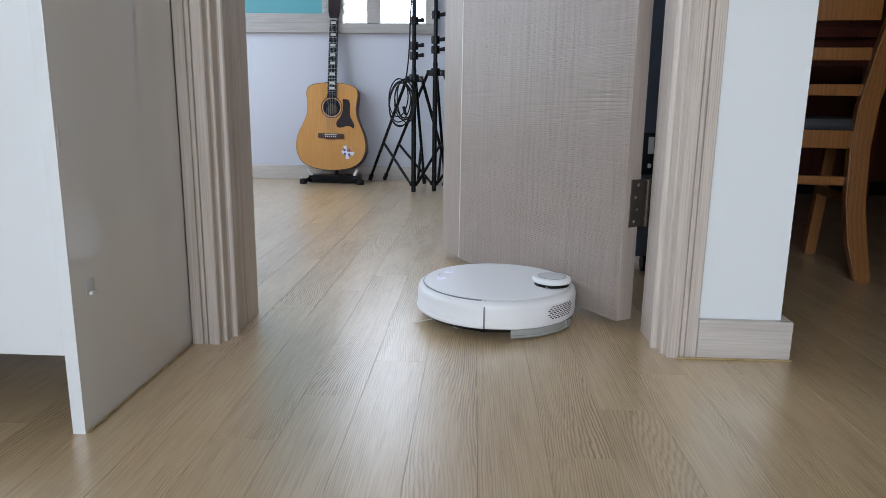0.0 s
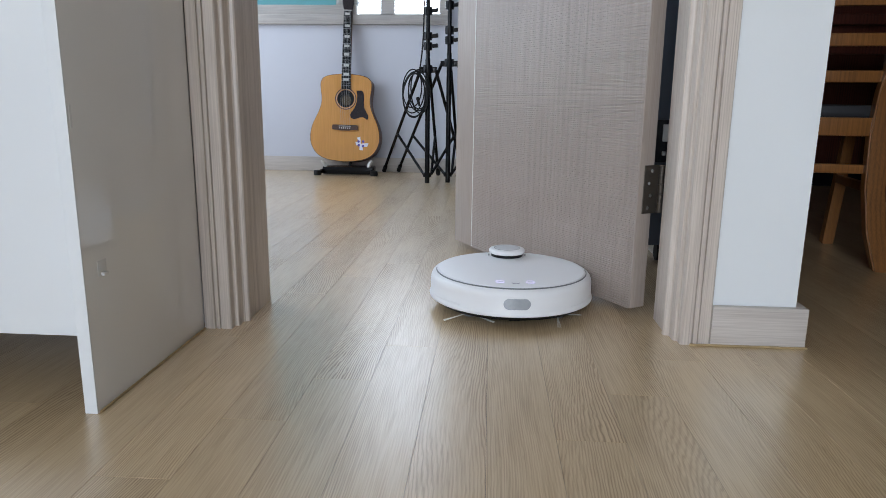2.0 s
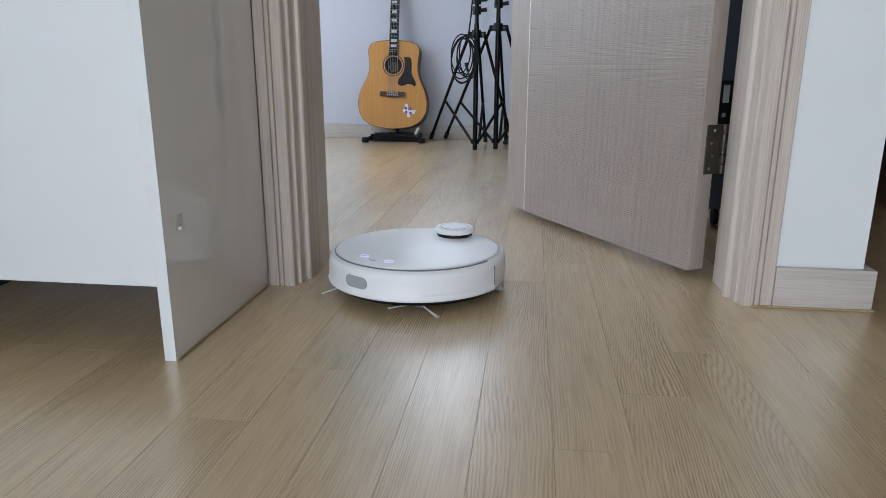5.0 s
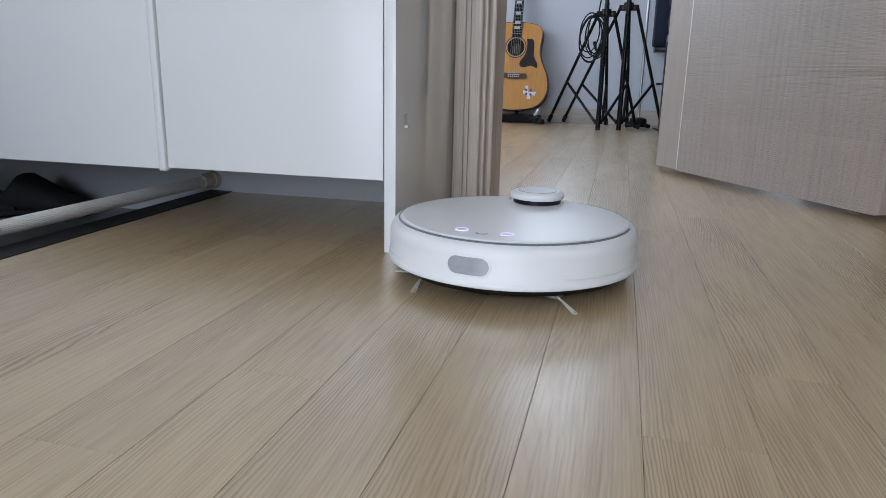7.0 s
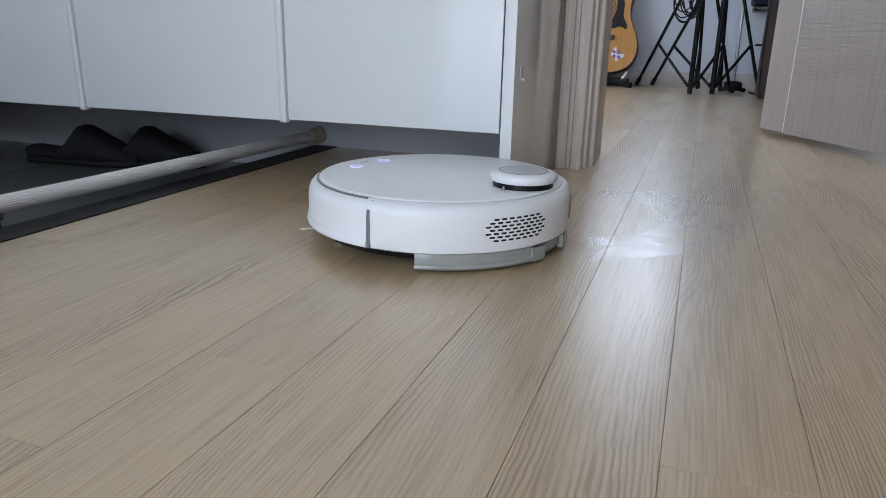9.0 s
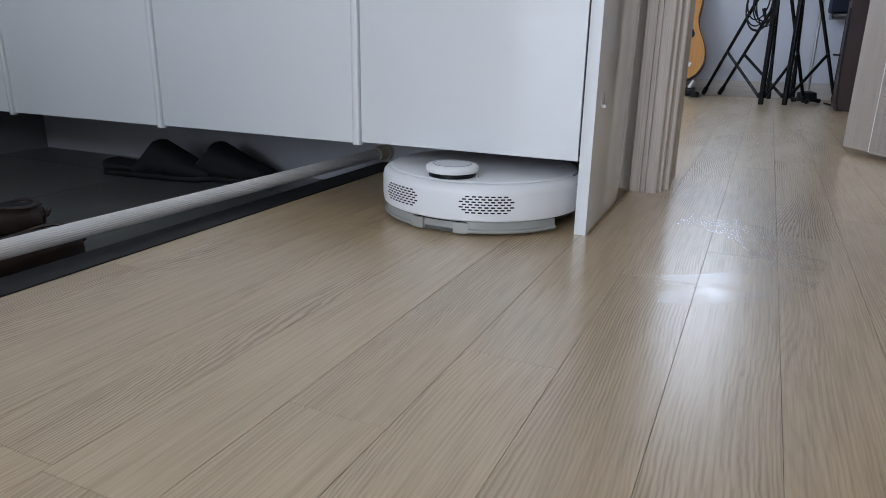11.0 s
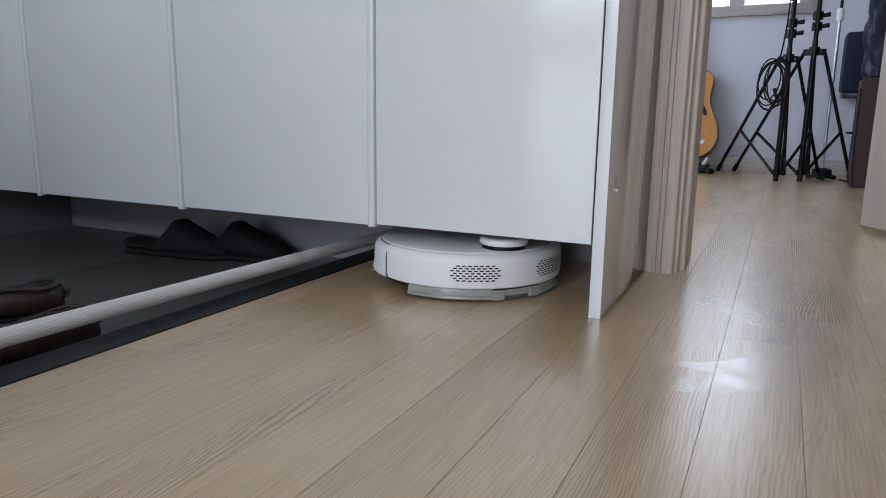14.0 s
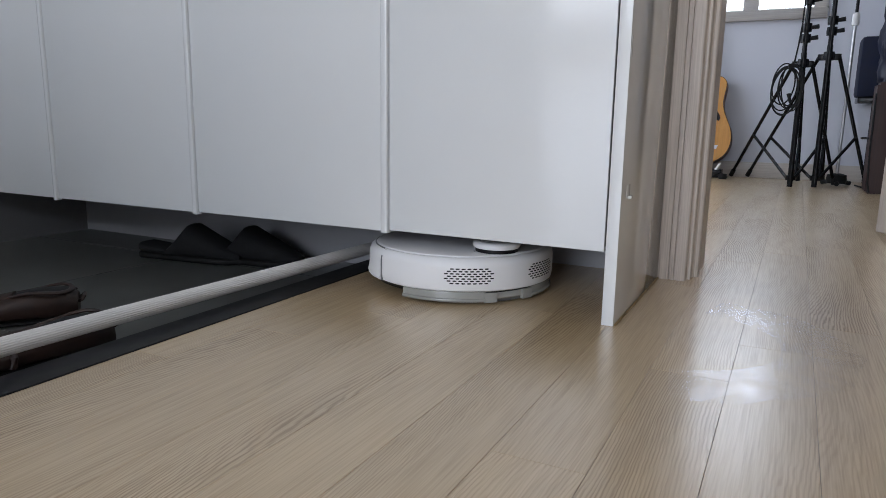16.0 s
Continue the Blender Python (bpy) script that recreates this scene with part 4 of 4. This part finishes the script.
for x in (-0.28, 0.070):
    part("front_leg", prism([(-0.016, -0.016), (0.016, -0.016), (0.016, 0.016), (-0.016, 0.016)], 0.0, 0.405, 0.003, m=Matrix(((1, 0, 0.09, x - 0.012), (0, 1, 0.05, 0.285), (0, 0, 1, 0), (0, 0, 0, 1)))), M_CHAIR, chair)
    part("side_stretcher", box(x - 0.010, x + 0.010, 0.0, 0.29, 0.20, 0.225, 0.003), M_CHAIR, chair)
table = thing("dining_table", pose(1.0, 2.75, 0), "dark-stained wooden dining table in shade", "table")
part("tabletop", box(-0.35, 0.9, -0.2, 0.65, 0.715, 0.75, 0.006), M_MAHOGANY, table)
part("apron", box(-0.30, 0.85, -0.15, -0.125, 0.62, 0.715, 0.003), M_MAHOGANY, table)
for x in (-0.28, 0.83):
    for y in (-0.12, 0.58):
        part("table_leg", box(x - 0.035, x + 0.035, y - 0.035, y + 0.035, 0.0, 0.715, 0.006), M_MAHOGANY, table)
board = thing("sideboard", pose(0.60, 3.9, 0), "dark sideboard in the shaded dining area", "cabinet")
part("carcass", box(0.02, 2.2, 0.0, 0.45, 0.08, 1.6, 0.006), M_MAHOGANY, board)
part("plinth", box(0.05, 2.17, 0.03, 0.44, 0.0, 0.08), M_BLACK, board, smooth=0)

# behind the open door
bin_ = thing("equipment_trolley", pose(0.47, 1.92, 0), "dark blue-grey trolley with a silvery latch plate behind the door", "trolley")
part("trolley_body", box(-0.06, 0.045, 0.0, 0.5, 0.05, 0.75, 0.01), mottled("slate_plastic", (0.07, 0.085, 0.11), 0.5), bin_)
case_ = part("latch_box", box(-0.012, 0.043, -0.012, 0.0, 0.285, 0.40, 0.003), M_BLACK, bin_, "black recessed latch box")
part("plate", box(0.004, 0.020, -0.0145, -0.0121, 0.342, 0.388, 0.001, 1), M_PEARL, case_, "silvery plate")
part("latch", box(0.004, 0.016, -0.018, -0.0121, 0.304, 0.316, 0.002, 1), M_NICKEL, case_, "bright metal latch")
for x in (-0.045, 0.03):
    for y in (0.04, 0.46):
        part("caster", rod((x - 0.008, y, 0.025), (x + 0.008, y, 0.025), 0.025), M_RUBBER, bin_)


# ---- shoes in the entrance ----
def shoe_shape(sections, sides=16):
    """A closed skin through sections of (y, half width, sole height, top height)."""
    b = bmesh.new()
    rings = []
    for y, w, z0, z1 in sections:
        ring = []
        for k in range(sides):
            a = 2 * math.pi * k / sides
            c, s = math.cos(a), math.sin(a)
            ring.append(b.verts.new((w * math.copysign(abs(c) ** 0.7, c), y, (z0 + z1) / 2 + (z1 - z0) / 2 * math.copysign(abs(s) ** 0.75, s))))
        rings.append(ring)
    for p, q in zip(rings, rings[1:]):
        for k in range(sides):
            b.faces.new((p[k], p[(k + 1) % sides], q[(k + 1) % sides], q[k]))
    b.faces.new(rings[0])
    b.faces.new(rings[-1])
    return b


def slipper(m):
    ob = thing("slipper", m, "black suede indoor slipper on the dark entrance tiles", "slipper", "pair of slippers")
    part("sole", shoe_shape([(0.0, 0.024, 0.0, 0.020), (0.012, 0.036, 0.0, 0.022), (0.09, 0.039, 0.0, 0.022), (0.20, 0.046, 0.0, 0.022), (0.272, 0.040, 0.0, 0.022), (0.306, 0.020, 0.004, 0.020)]), M_RUBBER, ob)
    part("upper", shoe_shape([(0.095, 0.040, 0.012, 0.032), (0.125, 0.046, 0.012, 0.060), (0.158, 0.047, 0.014, 0.098), (0.166, 0.047, 0.014, 0.097), (0.205, 0.046, 0.014, 0.076), (0.250, 0.042, 0.012, 0.054), (0.290, 0.032, 0.012, 0.038), (0.304, 0.020, 0.012, 0.030)]), M_SLIPPER, ob)
    part("heel_rim", shoe_shape([(0.002, 0.026, 0.018, 0.042), (0.014, 0.037, 0.018, 0.044), (0.06, 0.041, 0.018, 0.038), (0.105, 0.041, 0.018, 0.034)]), M_SLIPPER, ob)
    return ob


s1 = slipper(pose(-1.835, 1.075, TILE_Z, 0, 0, -81))
copy_thing(s1, pose(-1.69, 1.125, TILE_Z, 0, 0, -82))


def moccasin(m):
    ob = thing("shoe", m, "worn brown leather moccasin on the dark entrance tiles", "shoe", "pair of moccasins")
    part("sole", shoe_shape([(0.0, 0.028, 0.0, 0.018), (0.02, 0.036, 0.0, 0.019), (0.10, 0.036, 0.002, 0.018), (0.19, 0.046, 0.0, 0.018), (0.26, 0.042, 0.0, 0.018), (0.295, 0.02, 0.004, 0.018)]), M_RUBBER, ob)
    part("upper", shoe_shape([(-0.004, 0.026, 0.016, 0.082), (0.012, 0.038, 0.014, 0.098), (0.075, 0.044, 0.014, 0.100), (0.125, 0.044, 0.014, 0.092), (0.17, 0.046, 0.014, 0.070), (0.22, 0.046, 0.014, 0.056), (0.265, 0.038, 0.016, 0.046), (0.288, 0.024, 0.018, 0.036)]), M_BOOT, ob)
    part("collar", tube([(0.036 * math.cos(a), 0.058 + 0.054 * math.sin(a), 0.096 - 0.003 * math.sin(a)) for a in [2 * math.pi * k / 24 for k in range(25)]], 0.0050), M_BOOT, ob)
    part("lining", shoe_shape([(0.010, 0.018, 0.08, 0.0990), (0.055, 0.030, 0.08, 0.1012), (0.102, 0.018, 0.08, 0.0990)]), M_SLIPPER, ob)
    part("tongue", shoe_shape([(0.098, 0.024, 0.06, 0.108), (0.12, 0.028, 0.06, 0.098), (0.16, 0.026, 0.055, 0.078)]), M_BOOT, ob)
    part("strap", tube([(-0.047, 0.150, 0.030), (-0.044, 0.148, 0.062), (-0.022, 0.146, 0.081), (0.0, 0.145, 0.085), (0.022, 0.146, 0.081), (0.044, 0.148, 0.062), (0.047, 0.150, 0.030)], 0.0055, 8), M_BOOT, ob)
    part("toe_seam", tube([(-0.040, 0.170, 0.056), (-0.036, 0.215, 0.054), (-0.020, 0.252, 0.050), (0.0, 0.262, 0.049), (0.020, 0.252, 0.050), (0.036, 0.215, 0.054), (0.040, 0.170, 0.056)], 0.0022, 6), M_BOOT, ob)
    part("pull_loop", tube([(-0.010, -0.004, 0.060), (-0.012, -0.011, 0.070), (-0.007, -0.014, 0.080), (0.007, -0.014, 0.080), (0.012, -0.011, 0.070), (0.010, -0.004, 0.060)], 0.0035, 8), M_BOOT, ob, "leather pull loop at the heel")
    part("side_strap", tube([(0.047, 0.150, 0.024), (0.049, 0.115, 0.046), (0.047, 0.07, 0.064), (0.041, 0.025, 0.074), (0.026, 0.002, 0.078)], 0.0052, 8), M_BOOT, ob)
    # soft leather, crushed with wear
    for piece in ob.children:
        for v in piece.data.vertices:
            v.co.z = v.co.z * 0.57 + 0.005 * math.sin(42 * v.co.y + 30 * v.co.x) * min(1.0, v.co.z / 0.06)
            v.co.x += 0.0035 * math.sin(55 * v.co.y + 60 * v.co.z)
    return ob


b1 = moccasin(pose(-1.475, 0.625, TILE_Z, 0, 0, 140))
copy_thing(b1, pose(-1.285, 0.545, TILE_Z, 0, 0, 166))

# ---- laminate floor, plank by plank ----
floor = tagged(new("floor"), "pale oak laminate floor laid in staggered planks", "floor", kind="structure")
GAP = 0.0003
CHAMFER = 0.0003
plank_mesh = {}


def plank_bm(w, l):
    b = bmesh.new()
    hw, hl, c = w / 2, l / 2, CHAMFER
    base = [b.verts.new((x, y, -0.010)) for x, y in ((-hw, -hl), (hw, -hl), (hw, hl), (-hw, hl))]
    mid = [b.verts.new((x, y, -c)) for x, y in ((-hw, -hl), (hw, -hl), (hw, hl), (-hw, hl))]
    top = [b.verts.new((x, y, 0.0)) for x, y in ((-hw + c, -hl + c), (hw - c, -hl + c), (hw - c, hl - c), (-hw + c, hl - c))]
    for lo, hi in ((base, mid), (mid, top)):
        for k in range(4):
            b.faces.new((lo[k], lo[(k + 1) % 4], hi[(k + 1) % 4], hi[k]))
    b.faces.new(top)
    return b


LEFT_START = {-5: 0.41, -6: 0.25, -7: 0.097, -4: 0.715, -3: 0.875, -2: 1.028, -1: 1.19}
rest = []
for k in range(-27, 45):
    x0, x1 = SEAM + WIDE * k + GAP / 2, SEAM + WIDE * (k + 1) - GAP / 2
    if x0 > 4.15:
        continue
    y = LEFT_START.get(k, 0.39 + 0.155 * (k + 1)) % LONG - 6 * LONG
    while y < 4.22:
        a, c, left, right_ = max(y, -3.8), min(y + LONG, 4.22), x0, x1
        y += LONG
        if left < ENTRY_X + 0.0005:
            # beside the sunken entrance only the hall and the room are boarded
            if right_ > ENTRY_X + 0.01 and c > -1.1 and a < 1.44:
                left = ENTRY_X + 0.0005
            elif c > 1.44 and left > -2.38:
                a = max(a, 1.44)
            elif a < -1.1 and left > -2.6:
                c = min(c, -1.1)
            else:
                continue
        if c - a < 0.02:
            continue
        a, c = a + GAP / 2, c - GAP / 2
        key = (round(right_ - left, 4), round(c - a, 4))
        place = ((left + right_) / 2, (a + c) / 2, 0)
        if -1.2 < x0 < 1.4 and c > -0.6:
            if key not in plank_mesh:
                plank_mesh[key] = finish(plank_bm(*key), "plank", M_PLANK, 0)
            ob = new("plank", plank_mesh[key])
            ob.parent = floor
            ob.location = place
        else:
            rest.append((key, place))
fv, ff = [], []
for (w_, l_), (px, py, _) in rest:
    i0 = len(fv)
    hw, hl, c = w_ / 2, l_ / 2, CHAMFER
    for z, e in ((-0.010, 0), (-c, 0), (0.0, c)):
        fv += [(px + sx * (hw - e), py + sy * (hl - e), z) for sx, sy in ((-1, -1), (1, -1), (1, 1), (-1, 1))]
    for r0 in (0, 4):
        ff += [(i0 + r0 + q, i0 + r0 + (q + 1) % 4, i0 + r0 + 4 + (q + 1) % 4, i0 + r0 + 4 + q) for q in range(4)]
    ff.append((i0 + 8, i0 + 9, i0 + 10, i0 + 11))
far_me = bpy.data.meshes.new("far_planks")
far_me.from_pydata(fv, [], ff)
far_me.materials.append(M_PLANK)
far = new("far_planks", far_me)
far.parent = floor
far["kind"] = "stuff"


# ---- water that the mop leaves in the doorway ----
SWEEP = (-0.458, 0.875)


def smear(name, a0, a1, r0=0.150, r1=0.250):
    """One stretch of the film, round the point about which the mop swung."""
    mid = radians((a0 + a1) / 2)
    at = (SWEEP[0] + 0.2 * math.cos(mid), SWEEP[1] + 0.2 * math.sin(mid))
    random.seed(int(a0) + 200)
    b = bmesh.new()
    pairs = []
    for k in range(49):
        a = radians(a0 + (a1 - a0) * k / 48)
        ends = (r0 + random.uniform(-0.0008, 0.0008), r1 + 0.005 * math.sin(9 * a) + random.uniform(-0.002, 0.002))
        pairs.append([b.verts.new((SWEEP[0] + r * math.cos(a) - at[0], SWEEP[1] + r * math.sin(a) - at[1], 0.0)) for r in ends])
    for p, q in zip(pairs, pairs[1:]):
        b.faces.new((p[0], p[1], q[1], q[0]))
    ob = tagged(part(name, b, M_WATER, smooth=0), "thin streaky film of mop water on the laminate", "water", "water left by the mop")
    if ob.data.polygons[0].normal.z < 0:
        ob.data.flip_normals()
    ob.location = (at[0], at[1], 0.0006)
    return ob, at


SMEARS = [(*smear("water_film", 27, 78), 6.5, (-0.3600, 1.0209)), (*smear("water_film", -28, 27), 6.88, (-0.3545, 0.8700)), (*smear("water_film", -82, -28), 7.55, (-0.3910, 0.7510))]


# ---- what moves ----
DRIVE = [  # seconds, x, y, heading of the robot
    (0.0, 0.0569, 1.4889, 165.5), (0.5, 0.0572, 1.4806, 209.2), (1.0, 0.0583, 1.4788, 250.4), (1.5, 0.0610, 1.4796, 267.5), (2.0, 0.0613, 1.4786, 272.9),
    (2.5, 0.0555, 1.4805, 204.9), (3.0, 0.0242, 1.4857, 185.5), (3.2, -0.0392, 1.4821, 188.0), (4.2, -0.205, 1.365, 222.0), (5.3, -0.2980, 1.1815, 241.0), (5.5, -0.3525, 1.1102, 219.8),
    (6.0, -0.3437, 1.1169, 258.6), (6.5, -0.3600, 1.0209, 270.0), (7.0, -0.3513, 0.8302, 260.8), (7.5, -0.3865, 0.7565, 229.2), (8.0, -0.4388, 0.7027, 205.2), (8.5, -0.5137, 0.6834, 183.0),
    (9.0, -0.5893, 0.6782, 167.6), (9.2, -0.6171, 0.6857, 159.5), (10.2, -0.705, 0.815, 120.0), (11.3, -0.7539, 0.9824, 82.3), (11.5, -0.7522, 0.9946, 82.0), (12.0, -0.7542, 1.0040, 86.9),
    (12.5, -0.7576, 1.0036, 129.8), (13.0, -0.7612, 0.9980, 171.3), (13.5, -0.7994, 1.0109, 164.0), (14.0, -0.8340, 1.0135, 144.5), (14.5, -0.8327, 1.0127, 164.6), (15.0, -0.8535, 1.0138, 142.5),
    (15.5, -0.8415, 1.0085, 162.9), (16.0, -0.8766, 1.0190, 146.1)]


def motions():
    walk(robot, [(t, pose(x, y, 0, 0, 0, h)) for t, x, y, h in DRIVE])
    for film, (x1, y1), left, (rx_, ry_) in SMEARS:
        # the water rides under the mop until it is left on the boards
        rows = [(t, pose(x1 + x - rx_, y1 + y - ry_, 0.0006)) for t, x, y, h in DRIVE if t < left - 0.05]
        walk(film, rows + [(left, pose(x1, y1, 0.0006)), (left + 0.4, pose(x1, y1, 0.0006)), (16.0, pose(x1, y1, 0.0006))])
    for hub, s in brushes:
        walk(hub, [(0.2 * k, pose(0.104, s * 0.092, 0, 0, 0, 20 - s * 75 * k)) for k in range(81)])


motions()
